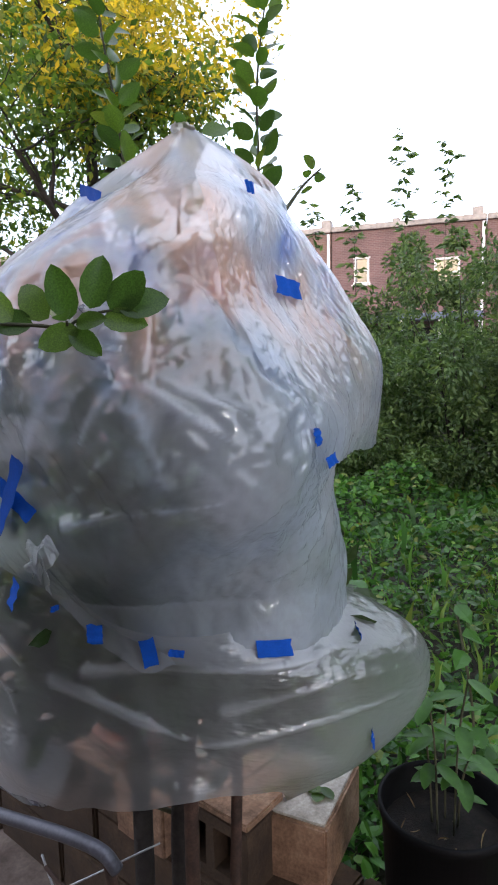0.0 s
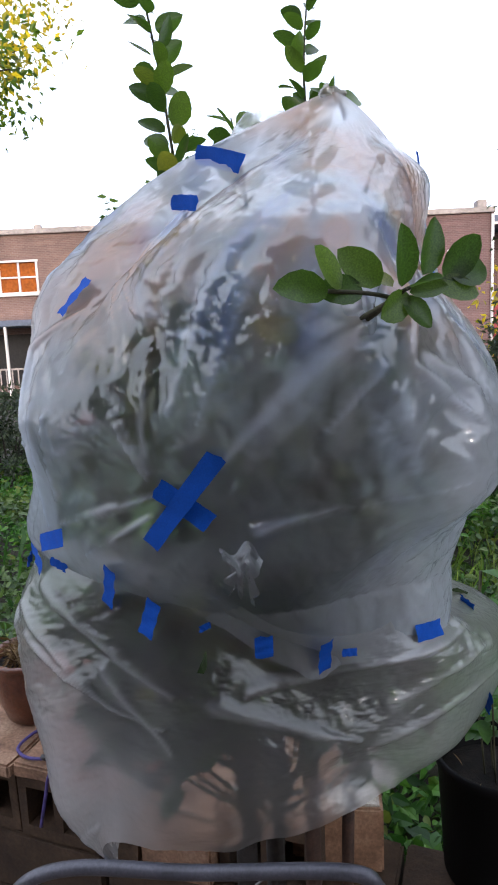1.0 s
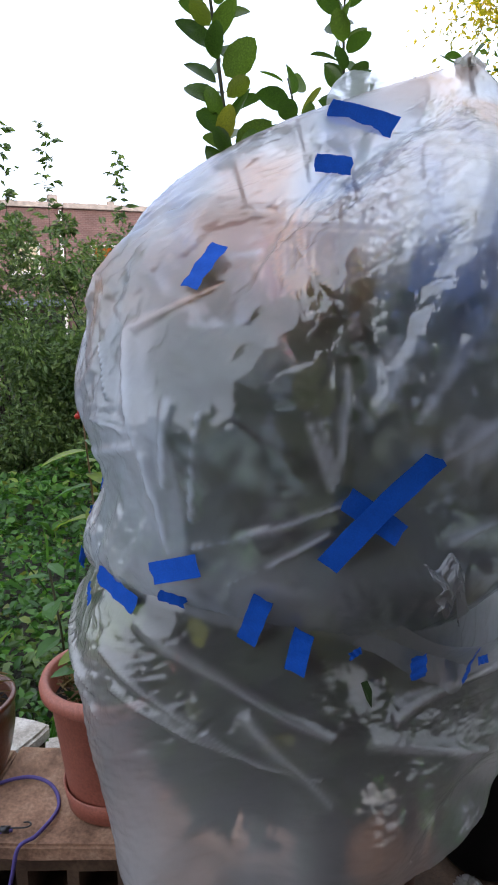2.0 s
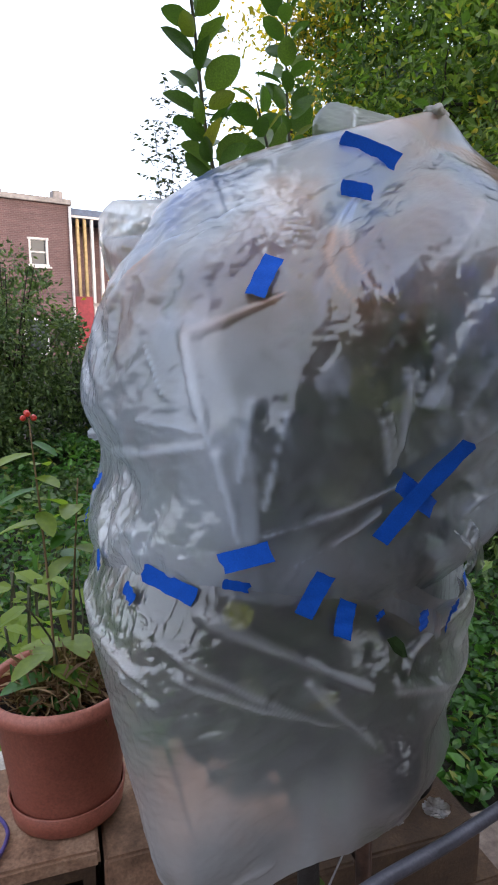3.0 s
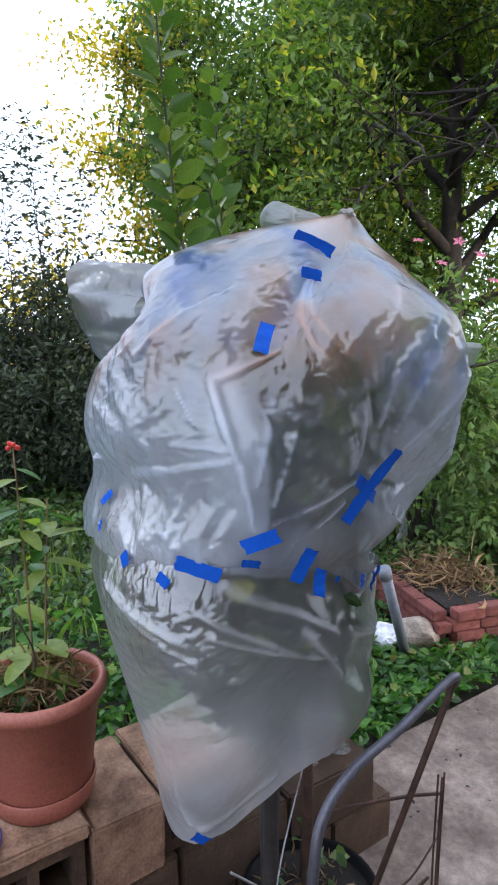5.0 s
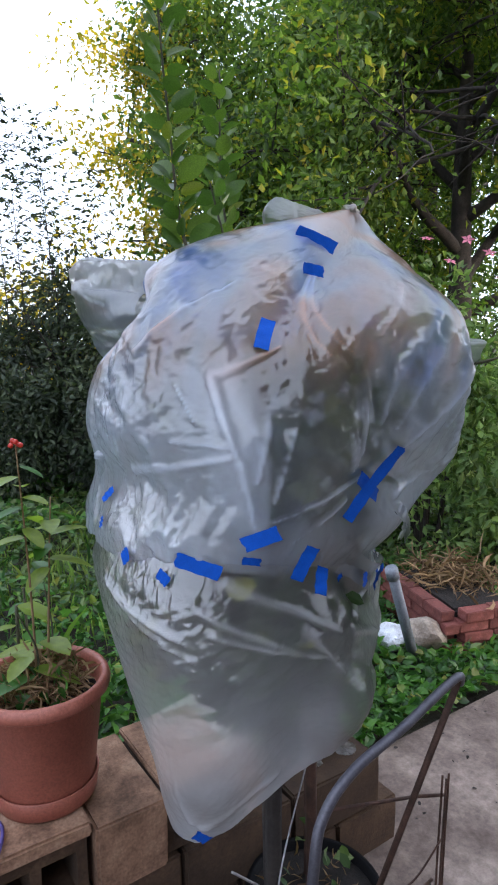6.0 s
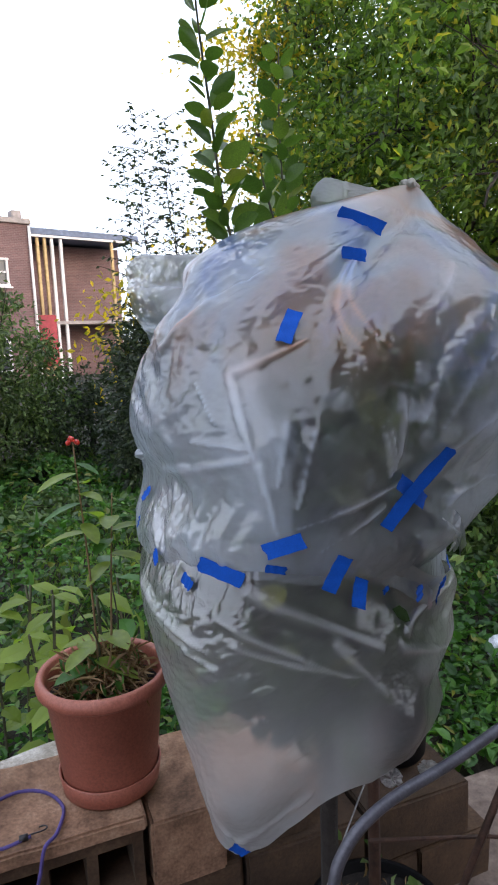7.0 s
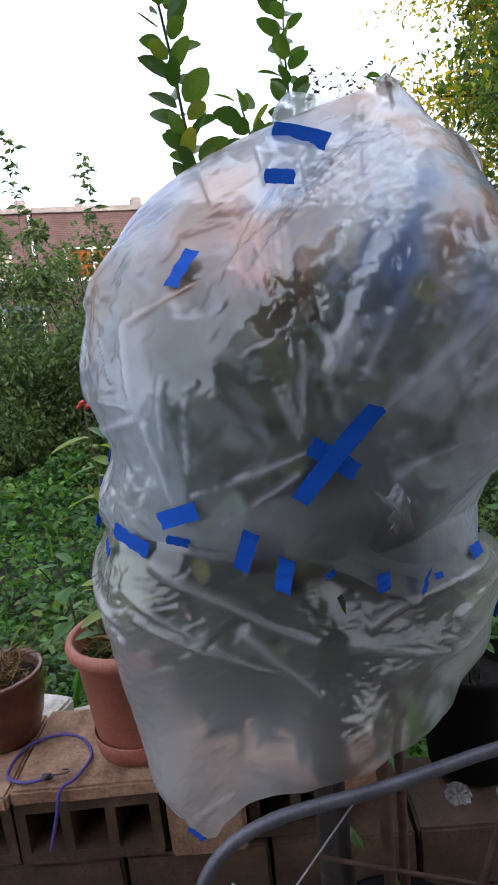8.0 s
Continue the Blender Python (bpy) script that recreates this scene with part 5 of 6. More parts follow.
def loose_sheet():
    """The crumpled outer sheet whose corner hangs free."""
    def form(rows, cols):
        f, q = (x.ravel() for x in np.meshgrid(np.linspace(0, 1, cols), np.linspace(0, 1, rows)))
        rag = hash_noise(np.stack([q * 6, f * 0, f * 0 + 3], 1), 61)
        start = -66 + 24 * q + 2.0 * rag
        stop = 6 + 14 * q ** 2
        z = 2.08 - 0.48 * q - 0.02 * q * smooth(f, 0.5, 1.0) + 0.012 * q * hash_noise(np.stack([f * 7, f * 0, f * 0], 1), 62)
        t = np.radians(start + (stop - start) * f)
        S = film_shape(t, z, True, False)
        lift = 0.007 + 0.013 * smooth(f, 0.0, 0.2) * smooth(q, 0.0, 0.15) + 0.11 * smooth(f, 0.35, 1.0) * q ** 1.3
        S = S + np.stack([np.cos(t), np.sin(t), t * 0], 1) * lift[:, None]
        held = np.maximum(smooth(q, 0.08, 0.0), np.exp(-((f - 0.25) / 0.04) ** 2 - ((q - 0.37) / 0.03) ** 2))
        g = lambda x: x.reshape(rows, cols)
        much = 0.022 * (1 - smooth(f, 0.5, 0.85)) + 0.008
        return S.reshape(rows, cols, 3), g(much * 2.4), g(much * 0.25), g(held)
    P = crumple(form, ((40, 44, 90), (80, 88, 60), (170, 190, 30)), 77, False, (-0.016, 0.02))
    lay = 0.3 + 0.12 * smooth(hash_noise(P.reshape(-1, 3) * 9, 66), -0.2, 0.6)
    film_object("loose_sheet", P.reshape(-1, 3), grid_quads(170, 190, False, True), FILM_CRISP, lay, "loose crumpled sheet with a hanging corner", 0.5, curvature(P, False).ravel())
    return P


LOOSE = loose_sheet()


def pouch(name, label, at, way, size, seed, haze):
    """A puffed pocket of film that stands off the bag: at its root, along its way, with a puckered mouth."""
    y = Vector(way).normalized()
    x = y.cross(Vector((0, 0, 1))).normalized()
    zv = x.cross(y)

    def form(rows, cols):
        th, s = (v.ravel() for v in np.meshgrid(np.linspace(0, 2 * math.pi, cols, endpoint=False), np.linspace(0, 1, rows)))
        c_, s_ = np.cos(th), np.sin(th)
        r = (np.abs(c_) ** 2.4 + np.abs(s_) ** 2.4) ** (-1 / 2.4) * (1 + 0.35 * hash_noise(np.stack([c_ * 1.4, s_ * 1.4, s * 2 + seed], 1), 12))
        # round at the root, pressed flat to a seam at the end
        L = np.stack([size[0] * r * c_ * (1 - 0.8 * s ** 2), size[1] * s * (1 + 0.15 * s_), size[2] * r * s_ * (0.85 + 0.2 * s) * (1 - 0.4 * s ** 5)], 1)
        P = np.array(at) + L @ np.array([list(x), list(y), list(zv)])
        g = np.full((rows, cols), 0.07)
        return P.reshape(rows, cols, 3), g * 1.5, g * 0.3, np.zeros((rows, cols))
    P = crumple(form, ((16, 24, 60), (32, 48, 50), (64, 96, 30)), seed, True, (-0.014, 0.014))
    film_object(name, P.reshape(-1, 3), grid_quads(64, 96, True, True), FILM, np.full(64 * 96, haze), label, 0.15, 0.3 * curvature(P, True).ravel())


pouch("film_ear", "puffed translucent ear of film beside the peak", (-0.17, 1.28, 2.10), (0.02, -0.03, 1.0), (0.05, 0.085, 0.075), 3, 0.045)
pouch("film_pocket", "empty bag corner puffed out behind the shoulder", (-0.27, 1.6, 1.93), (0.0, 1.0, 0.06), (0.1, 0.23, 0.12), 4, 0.05)
pouch("film_spout", "torn spout of film round a poking twig", (-0.21, 0.95, 1.80), (0.03, -1.0, 0.28), (0.04, 0.11, 0.04), 6, 0.2)


def tape_strip(a0, z0, a1, z1, width, upper=True, lift=0.010, n=9, sheet=False):
    """A strip of tape that follows the film between two spots."""
    f = np.linspace(0.03, 0.97, n)
    a, z = np.radians(a0) + wrap(radians(a1 - a0)) * f, z0 + (z1 - z0) * f
    if sheet:
        G = LOOSE.reshape(-1, 3)
        c = film_shape(a, z, True, False)
        c = np.array([G[((G - p - 0.03 * np.array([math.cos(t), math.sin(t), 0])) ** 2).sum(1).argmin()] for p, t in zip(c, a)])
        c = np.outer(1 - f, c[0]) + np.outer(f, c[-1])
    else:
        c = film_at(a, z, upper)
        if z.max() < 1.5:
            d = film_at(a, z, not upper)
            outer = np.hypot(d[:, 0] - BAG[0], d[:, 1] - BAG[1]) > np.hypot(c[:, 0] - BAG[0], c[:, 1] - BAG[1])
            c = np.where((outer & (np.abs(d[:, 2] - z) < 0.02))[:, None], d, c)
        c = 0.35 * c + 0.65 * (np.outer(1 - f, c[0]) + np.outer(f, c[-1]))
        c = np.stack([np.convolve(np.pad(c[:, k], 2, mode="reflect", reflect_type="odd"), np.ones(5) / 5, "valid") for k in range(3)], 1)
    out = np.stack([np.cos(a), np.sin(a), 0.15 + 0 * a], 1)
    along = np.gradient(c, axis=0)
    along /= np.linalg.norm(along, axis=1, keepdims=True) + 1e-9
    side = np.cross(out, along)
    side /= np.linalg.norm(side, axis=1, keepdims=True)
    c = c + out * lift
    V = []
    rag = random.Random(int(a0 * 10) + int(z0 * 100))
    lean_ = rag.uniform(-0.12, 0.12)
    for i in range(n):
        for e in (-0.5, -0.17, 0.17, 0.5):
            sk = (rag.uniform(-0.0025, 0.0025) if i in (0, n - 1) else 0.0) + lean_ * width * e
            V.append(tuple(c[i] + side[i] * width * e + along[i] * sk + out[i] * (0.0018 * math.cos(i * 1.9 + e * 3))))
    Fq = [(i * 4 + k, i * 4 + k + 1, i * 4 + k + 5, i * 4 + k + 4) for i in range(n - 1) for k in range(3)]
    child("tape_strip", mesh_of("tape_strip", V, Fq, TAPE, True), cover)


def tuft(at, r, seed, name, material, label, squash, haze=0.3):
    """A small torn or gathered bunch of film."""
    bm = bmesh.new()
    bmesh.ops.create_icosphere(bm, subdivisions=4, radius=r)
    P = np.array([list(v.co) for v in bm.verts])
    k = 1 + 0.3 * hash_noise(P / r * 1.4, seed) + 0.16 * ridge(hash_noise(P / r * 2.2, seed + 1)) + 0.06 * ridge(hash_noise(P / r * 5, seed + 2))
    P = P * k[:, None] * np.array(squash) + np.array(at)
    F_ = np.array([[v.index for v in f.verts] for f in bm.faces])
    bm.free()
    film_object(name, P, F_, material, np.full(len(P), haze), label, 0.2)


tuft((PEAK[0], PEAK[1], 2.172), 0.018, 91, "gathered_tip", TAN_FILM, "crumpled tan gathered tip of the bag", (1.15, 1.15, 0.9), 0.6)


def torn_flap(at, out, wide, long_, seed, label):
    """A torn scrap of film that hangs from the seam, crumpled."""
    o = np.array(out) / np.linalg.norm(out)
    x = np.array([-o[1], o[0], 0.0])

    def form(rows, cols):
        f, q = (v.ravel() for v in np.meshgrid(np.linspace(-0.5, 0.5, cols), np.linspace(0, 1, rows)))
        w_ = wide * (1 - 0.45 * q + 0.25 * hash_noise(np.stack([q * 5, f * 0, f * 0], 1), seed))
        h_ = q * long_ * (1 + 0.3 * hash_noise(np.stack([f * 4, f * 0, f * 0 + 5], 1), seed + 1))
        P = np.array(at) + x * (f * w_)[:, None] + o * (0.004 + 0.02 * np.sin(q * 2.6))[:, None] - np.array([0, 0, 1.0]) * (h_ + 0.05 * f ** 2 * wide / 0.06 - 0.01 * np.sin(f * 9))[:, None]
        g = np.full((rows, cols), 0.1)
        return P.reshape(rows, cols, 3), g, g, np.repeat((np.linspace(0, 1, rows) < 0.06)[:, None], cols, 1) * 1.0
    P = crumple(form, ((12, 12, 60), (24, 24, 50), (56, 56, 30)), seed, False, (-0.012, 0.012))
    film_object("torn_flap", P.reshape(-1, 3), grid_quads(56, 56, False, True), FILM, np.full(56 * 56, 0.03), label, 0.1, 0.15 * curvature(P, False).ravel())


torn_flap((-0.335, 1.0, 1.505), (-0.3, -1.0, 0.0), 0.05, 0.06, 95, "torn flap of film at the waist")
nub = film_at(np.array([radians(131)]), np.array([1.61]), True)[0]
tuft(nub, 0.014, 97, "torn_tuft", FILM_CRISP, "small twisted nub of film", (1.0, 1.0, 0.9), 0.35)

for strip in TAPES_UP:
    tape_strip(*strip)
for strip in TAPES_LOW:
    tape_strip(*strip, upper=False)
tape_strip(170, 0.775, 174.4, 0.742, 0.03, upper=False)
for strip in ((-41.8, 2.07, -34.6, 2.068, 0.02), (-35.5, 1.911, -23.9, 1.9, 0.032), (-43.6, 1.683, -44, 1.645, 0.016), (-39.6, 1.612, -35.6, 1.62, 0.018)):
    tape_strip(*strip, sheet=True)

# ---- citrus tree inside and above the cover ----
citrus = thing("citrus_tree", (0, 0, 0), "young citrus tree with glossy oval leaves, mostly wrapped in plastic", "tree")


def leaf_shape(name, material, width=0.52, cup=0.12, curl=0.18):
    """An oval leaf one unit long, creased along its rib and curled."""
    V, Fq = [], []
    stations = (0.0, 0.1, 0.28, 0.5, 0.72, 0.9, 1.0)
    for s in stations:
        w = width * 0.5 * max(0.0, math.sin(math.pi * min(1.0, s ** 0.9))) ** 0.62
        z = -curl * s * s
        for e in (-1, -0.55, 0, 0.55, 1):
            V.append((e * w, s, z + cup * w * 2 * e * e))
    for i in range(len(stations) - 1):
        for k in range(4):
            a = i * 5 + k
            Fq.append((a, a + 1, a + 6, a + 5))
    return mesh_of(name, V, Fq, material, True)


LEAVES = [leaf_shape("citrus_leaf", CITRUS, w, c, k) for w, c, k in ((0.6, 0.14, 0.15), (0.68, 0.08, 0.25), (0.55, 0.2, 0.1), (0.64, 0.1, -0.1))]

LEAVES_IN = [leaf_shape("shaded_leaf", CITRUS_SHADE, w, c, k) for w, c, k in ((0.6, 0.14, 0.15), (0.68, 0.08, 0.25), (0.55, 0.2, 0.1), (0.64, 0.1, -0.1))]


def aim(p, d, up, size):
    """Where a leaf sits: its foot, its way, its upper side."""
    y = Vector(d).normalized()
    x = y.cross(Vector(up)).normalized()
    z = x.cross(y)
    m = Matrix((x, y, z)).transposed().to_4x4()
    return Matrix.Translation(p) @ m @ Matrix.Diagonal((size, size, size, 1))


def put_leaf(parent, p, d, up, size, rng, kinds=None):
    ob = new("leaf", (kinds or LEAVES)[rng.randrange(4)])
    ob.parent = parent
    ob.matrix_local = aim(p, d, up, size)
    return ob


def sprig(keys, n, size, seed, start=0.15, open_=0.9):
    """A leafy shoot that stands out of the cover."""
    rng = random.Random(seed)
    P = curve_points(keys, 8)
    s = tube("shoot", P, [0.0045 - 0.0028 * i / (len(P) - 1) for i in range(len(P))], TWIG, citrus, "leafy upright shoot", 6)
    for k in range(n):
        f = start + (1 - start) * (k + 0.3 * rng.random()) / n
        i = min(int(f * (len(P) - 1)), len(P) - 2)
        p = P[i].lerp(P[i + 1], f * (len(P) - 1) - i)
        up = (P[i + 1] - P[i]).normalized()
        a = k * 2.4 + rng.uniform(-0.4, 0.4)
        d = Vector((math.cos(a), math.sin(a), 0)) * open_ + up * rng.uniform(0.35, 0.9)
        stalk = p + d.normalized() * 0.012
        face = up * 0.5 + Vector((rng.uniform(-1, 1), rng.uniform(-1, 1), rng.uniform(-0.2, 0.6)))
        put_leaf(s, stalk, d + Vector((0, 0, -0.05)), face, size * rng.uniform(0.8, 1.2) * (1 - 0.3 * f ** 3), rng)
    return s


sprig([(-0.28, 1.50, 2.02), (-0.295, 1.53, 2.15), (-0.315, 1.54, 2.34), (-0.345, 1.545, 2.55), (-0.35, 1.55, 2.76)], 62, 0.067, 1, 0.1)
sprig([(0.0, 1.50, 2.05), (0.005, 1.54, 2.22), (0.005, 1.55, 2.4), (0.03, 1.56, 2.6)], 46, 0.064, 2, 0.1)
sprig([(-0.17, 1.45, 2.06), (-0.17, 1.48, 2.16), (-0.18, 1.5, 2.25)], 10, 0.068, 3, 0.2)
sprig([(0.06, 1.38, 2.08), (0.1, 1.42, 2.14), (0.14, 1.44, 2.18)], 5, 0.04, 5, 0.3)
sprig([(-0.08, 1.17, 2.14), (-0.09, 1.17, 2.17), (-0.11, 1.16, 2.19)], 4, 0.045, 8, 0.4)
sprig([(-0.22, 1.0, 1.78), (-0.215, 0.9, 1.80), (-0.205, 0.8, 1.825), (-0.2, 0.775, 1.835)], 3, 0.05, 6, 0.75)


def rosette():
    """The leafy twig that pokes out through the film and spreads along it."""
    rng = random.Random(12)
    P = curve_points([(-0.2, 0.9, 1.80), (-0.205, 0.83, 1.815), (-0.2, 0.79, 1.832), (-0.165, 0.785, 1.845), (-0.125, 0.79, 1.85)], 5)
    s = tube("shoot", P, [0.0032 - 0.00009 * i for i in range(len(P))], TWIG, citrus, "twig poking through the film", 6)
    side = tube("shoot", curve_points([(-0.203, 0.80, 1.828), (-0.24, 0.785, 1.832), (-0.285, 0.785, 1.835)], 5), 0.0024, TWIG, citrus, "side twig with small leaves", 6)
    for x, z, way, ln, on in ((-0.285, 1.836, (-1.0, 0.15), 0.058, side), (-0.27, 1.838, (-0.75, 0.75), 0.056, side), (-0.245, 1.834, (-0.9, 0.1), 0.052, side), (-0.225, 1.84, (-0.7, 0.7), 0.058, side), (-0.2, 1.838, (-0.15, 1.0), 0.066, s),
                              (-0.175, 1.85, (0.35, 1.0), 0.064, s), (-0.15, 1.846, (0.7, 0.75), 0.062, s), (-0.14, 1.848, (1.0, 0.3), 0.06, s), (-0.16, 1.838, (0.9, -0.1), 0.055, s), (-0.19, 1.828, (-0.6, -0.3), 0.052, s), (-0.2, 1.826, (0.5, -0.4), 0.048, s)):
        d = Vector((way[0], rng.uniform(-0.45, 0.1), way[1]))
        put_leaf(on, Vector((x, 0.785, z)), d, (rng.uniform(-0.5, 0.5), -0.9, rng.uniform(-0.2, 0.7)), ln, rng)


rosette()


def inner_tree():
    rng, nr = random.Random(21), np.random.default_rng(21)
    tube("trunk", curve_points([(-0.19, 1.33, 0.25), (-0.2, 1.34, 0.7), (-0.17, 1.36, 1.2), (-0.18, 1.38, 1.75)], 6), [0.024 - 0.0006 * i for i in range(19)], BARK, citrus, sides=10)
    at, dirs = [], []
    for k in range(78):
        a = rng.uniform(0, 2 * math.pi)
        z = 1.08 + 0.92 * rng.random() if k < 46 else rng.uniform(1.03, 1.28)
        R, dx, dy = np.hypot(*(film_shape(np.array([a]), np.array([z]), z > 1.42, False)[0, :2] - np.array(BAG))), 0.0, 0.0
        f = 0.9 * (0.45 + 0.55 * rng.random() ** 0.5)
        end = Vector((BAG[0] + dx + R * f * math.cos(a), BAG[1] + dy + R * f * math.sin(a), z))
        foot = Vector((-0.18, 1.36, max(0.72, z - rng.uniform(0.15, 0.4))))
        pts = curve_points([foot, foot.lerp(end, 0.5) + Vector((0, 0, -0.03)), end], 5)
        tube("branch", pts, [0.007 - 0.0005 * i for i in range(len(pts))], TWIG, citrus, sides=5)
        for j in range(26 if z < 1.3 else 21 if -2.9 < wrap(a) < 1.2 else 8):
            t = 0.3 + 0.75 * rng.random()
            p = foot.lerp(end, min(t, 1.0)) + Vector((rng.gauss(0, 0.05), rng.gauss(0, 0.05), rng.gauss(0, 0.05)))
            dd = np.array([p.x - BAG[0] - dx, p.y - BAG[1] - dy])
            lim = R * 0.9
            q = np.linalg.norm(dd)
            if q > lim:
                dd *= lim / q
                p.x, p.y = BAG[0] + dx + dd[0], BAG[1] + dy + dd[1]
            at.append(tuple(p))
            dirs.append((rng.gauss(0, 1), rng.gauss(0, 1), rng.gauss(0, 0.6)))
    at, dirs = np.array(at), np.array(dirs)
    # keep the leaves inside the film
    th = np.arctan2(at[:, 1] - BAG[1], at[:, 0] - BAG[0])
    lim = np.full(len(at), 9.0)
    seam = round_curve(SEAM, th)
    for up_, lo, hi in ((True, seam - 0.03, 2.15), (False, round_curve(HEM, th), seam + 0.04)):
        ok = (at[:, 2] > lo) & (at[:, 2] < hi)
        P = film_shape(th, np.clip(at[:, 2], lo, hi), up_, False)
        r = np.hypot(P[:, 0] - BAG[0], P[:, 1] - BAG[1])
        lim = np.where(ok, np.minimum(lim, r), lim)
    have = np.hypot(at[:, 0] - BAG[0], at[:, 1] - BAG[1])
    f = np.minimum(1.0, np.maximum(lim - 0.1, 0.02) / np.maximum(have, 1e-3))
    at[:, 0], at[:, 1] = BAG[0] + (at[:, 0] - BAG[0]) * f, BAG[1] + (at[:, 1] - BAG[1]) * f
    low = 1.05 + 0.05 * np.sin(3 * th) + 0.04 * nr.random(len(th))
    at[:, 2] = np.where(at[:, 2] > 1.84, 1.84 - 0.5 * (at[:, 2] - 1.84), np.where(at[:, 2] < low, low + 1.6 * (low - at[:, 2]), at[:, 2]))
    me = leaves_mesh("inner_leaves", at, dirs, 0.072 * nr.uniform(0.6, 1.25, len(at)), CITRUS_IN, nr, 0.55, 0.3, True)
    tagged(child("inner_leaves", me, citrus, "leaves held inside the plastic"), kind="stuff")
    # leaves pressed close to the film
    core = tube("twig", [(-0.2, 1.35, 1.2), (-0.19, 1.36, 1.9)], 0.006, TWIG, citrus, sides=5)
    for k in range(230):
        a, z = rng.uniform(100, 380), rng.choice((rng.uniform(1.12, 1.32), rng.uniform(1.12, 1.32), rng.uniform(1.3, 1.82)))
        ga, gz = np.meshgrid(radians(a) + np.radians([-15, -8, 0, 8, 15]), np.clip(z + np.array([-0.09, -0.045, 0, 0.045, 0.09]), 0.72, 2.1))
        low_, high_ = film_shape(ga.ravel(), gz.ravel(), False, False), film_shape(ga.ravel(), gz.ravel(), True, False)
        near = high_ if z > 1.45 else low_ if z < 1.25 else np.concatenate([low_, high_])
        rr = np.hypot(near[:, 0] - BAG[0], near[:, 1] - BAG[1]).min()
        p = (BAG[0] + rr * math.cos(radians(a)), BAG[1] + rr * math.sin(radians(a)), z)
        out = Vector((math.cos(radians(a)), math.sin(radians(a)), 0))
        tang = Vector((-out.y, out.x, 0)) * rng.uniform(-1, 1) + Vector((0, 0, rng.uniform(-0.15, 1)))
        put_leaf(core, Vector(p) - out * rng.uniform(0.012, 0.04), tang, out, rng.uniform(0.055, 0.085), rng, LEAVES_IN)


inner_tree()

# ---- what stands on the wall ----
def straw_bed(parent, r, z, n, seed, height=0.06, length=0.1):
    nr = np.random.default_rng(seed)
    a, q = nr.uniform(0, 2 * math.pi, n), r * nr.random(n) ** 0.5
    at = np.stack([q * np.cos(a), q * np.sin(a), z + height * nr.random(n) ** 1.5], 1)
    d = nr.normal(size=(n, 3)) * np.array([1, 1, 0.7])
    me = leaves_mesh("straw", at, d, length * nr.uniform(0.4, 1.3, n), STRAW, nr, 0.09, 0.3, True)
    return tagged(child("straw", me, parent, "dry straw mulch"), kind="stuff")


def terracotta_pot():
    t = thing("flower_pot", W(0.245, 0.165, 0.634), "terracotta-coloured plastic pot with saucer on the block wall", "flower pot", "pots on the wall")
    part("body", lathe_bm([(0, 0.012), (0.118, 0.012), (0.122, 0.03), (0.151, 0.285), (0.162, 0.288), (0.171, 0.296), (0.173, 0.31), (0.168, 0.325), (0.158, 0.329), (0.150, 0.322), (0.146, 0.30), (0.14, 0.25), (0, 0.25)], 64), TERRACOTTA, t, smooth=True)
    part("saucer", lathe_bm([(0, 0), (0.120, 0), (0.126, 0.004), (0.134, 0.055), (0.131, 0.058), (0.127, 0.05), (0.124, 0.02), (0, 0.02)], 64), TERRACOTTA, t, smooth=True)
    part("soil", lathe_bm([(0.146, 0.265), (0.08, 0.275), (0, 0.28)], 32), SOIL, t)
    straw_bed(t, 0.1, 0.27, 1300, 5, 0.08, 0.06)
    t.scale = (1.06, 1.06, 1.04)
    return t


terracotta_pot()


def pot_plant():
    """The stalky plant with red berries in the terracotta pot."""
    rng, nr = random.Random(31), np.random.default_rng(31)
    bx, by, bz = W(0.245, 0.165, 0.9)
    t = thing("berry_plant", (bx, by, bz), "thin green plant with red berries growing in the pot", "plant")
    stems = ((-0.028, -0.002, 0.71, 0), (0.05, 0.0, 0.55, 1), (-0.06, -0.01, 0.3, 3), (0.07, 0.04, 0.28, 4))
    for dx, dy, h, k in stems:
        tip = Vector((dx * 1.6, dy * 1.6, h))
        P = curve_points([(dx * 0.5, dy * 0.5, 0), tip * 0.5 + Vector((0.01 * k, 0, 0)), tip], 7)
        s = tube("stalk", P, [0.004 - 0.00015 * i for i in range(len(P))], STRAW if k < 3 else TWIG, t, sides=5)
        lo = 0.62 if k < 3 else 0.3
        for j in range(9 if k < 3 else 4):
            f = lo + (1 - lo) * j / 10
            p = tip * f
            a = j * 2.2 + k
            ob = new("leaf", POT_LEAVES[0 if j % 4 else 1])
            ob.parent = s
            ob.matrix_local = aim(p, (math.cos(a), math.sin(a), rng.uniform(-0.3, 0.3)), (0, 0, 1), rng.uniform(0.085, 0.13) * (1.15 - 0.4 * f * f))
        if k == 0:
            for j in range(5):
                part("berry", lathe_bm([(0, -0.007), (0.005, -0.005), (0.007, 0), (0.005, 0.005), (0, 0.007)], 10), REDBERRY, s, smooth=True).location = tip + Vector((0.012 * math.cos(j * 1.3), 0.012 * math.sin(j * 1.3), 0.01 * (j % 2)))
    n = 60
    a, q = nr.uniform(0, 6.28, n), 0.12 * nr.random(n) ** 0.5
    at = np.stack([q * np.cos(a), q * np.sin(a), 0.02 + 0.05 * nr.random(n)], 1)
    me = leaves_mesh("greenery", at, nr.normal(size=(n, 3)) * 0.6 + np.array([0, 0.3, 0.9]), nr.uniform(0.03, 0.08, n), VINE_LEAF, nr, 0.35, 0.4, True)
    tagged(child("greenery", me, t), kind="stuff")


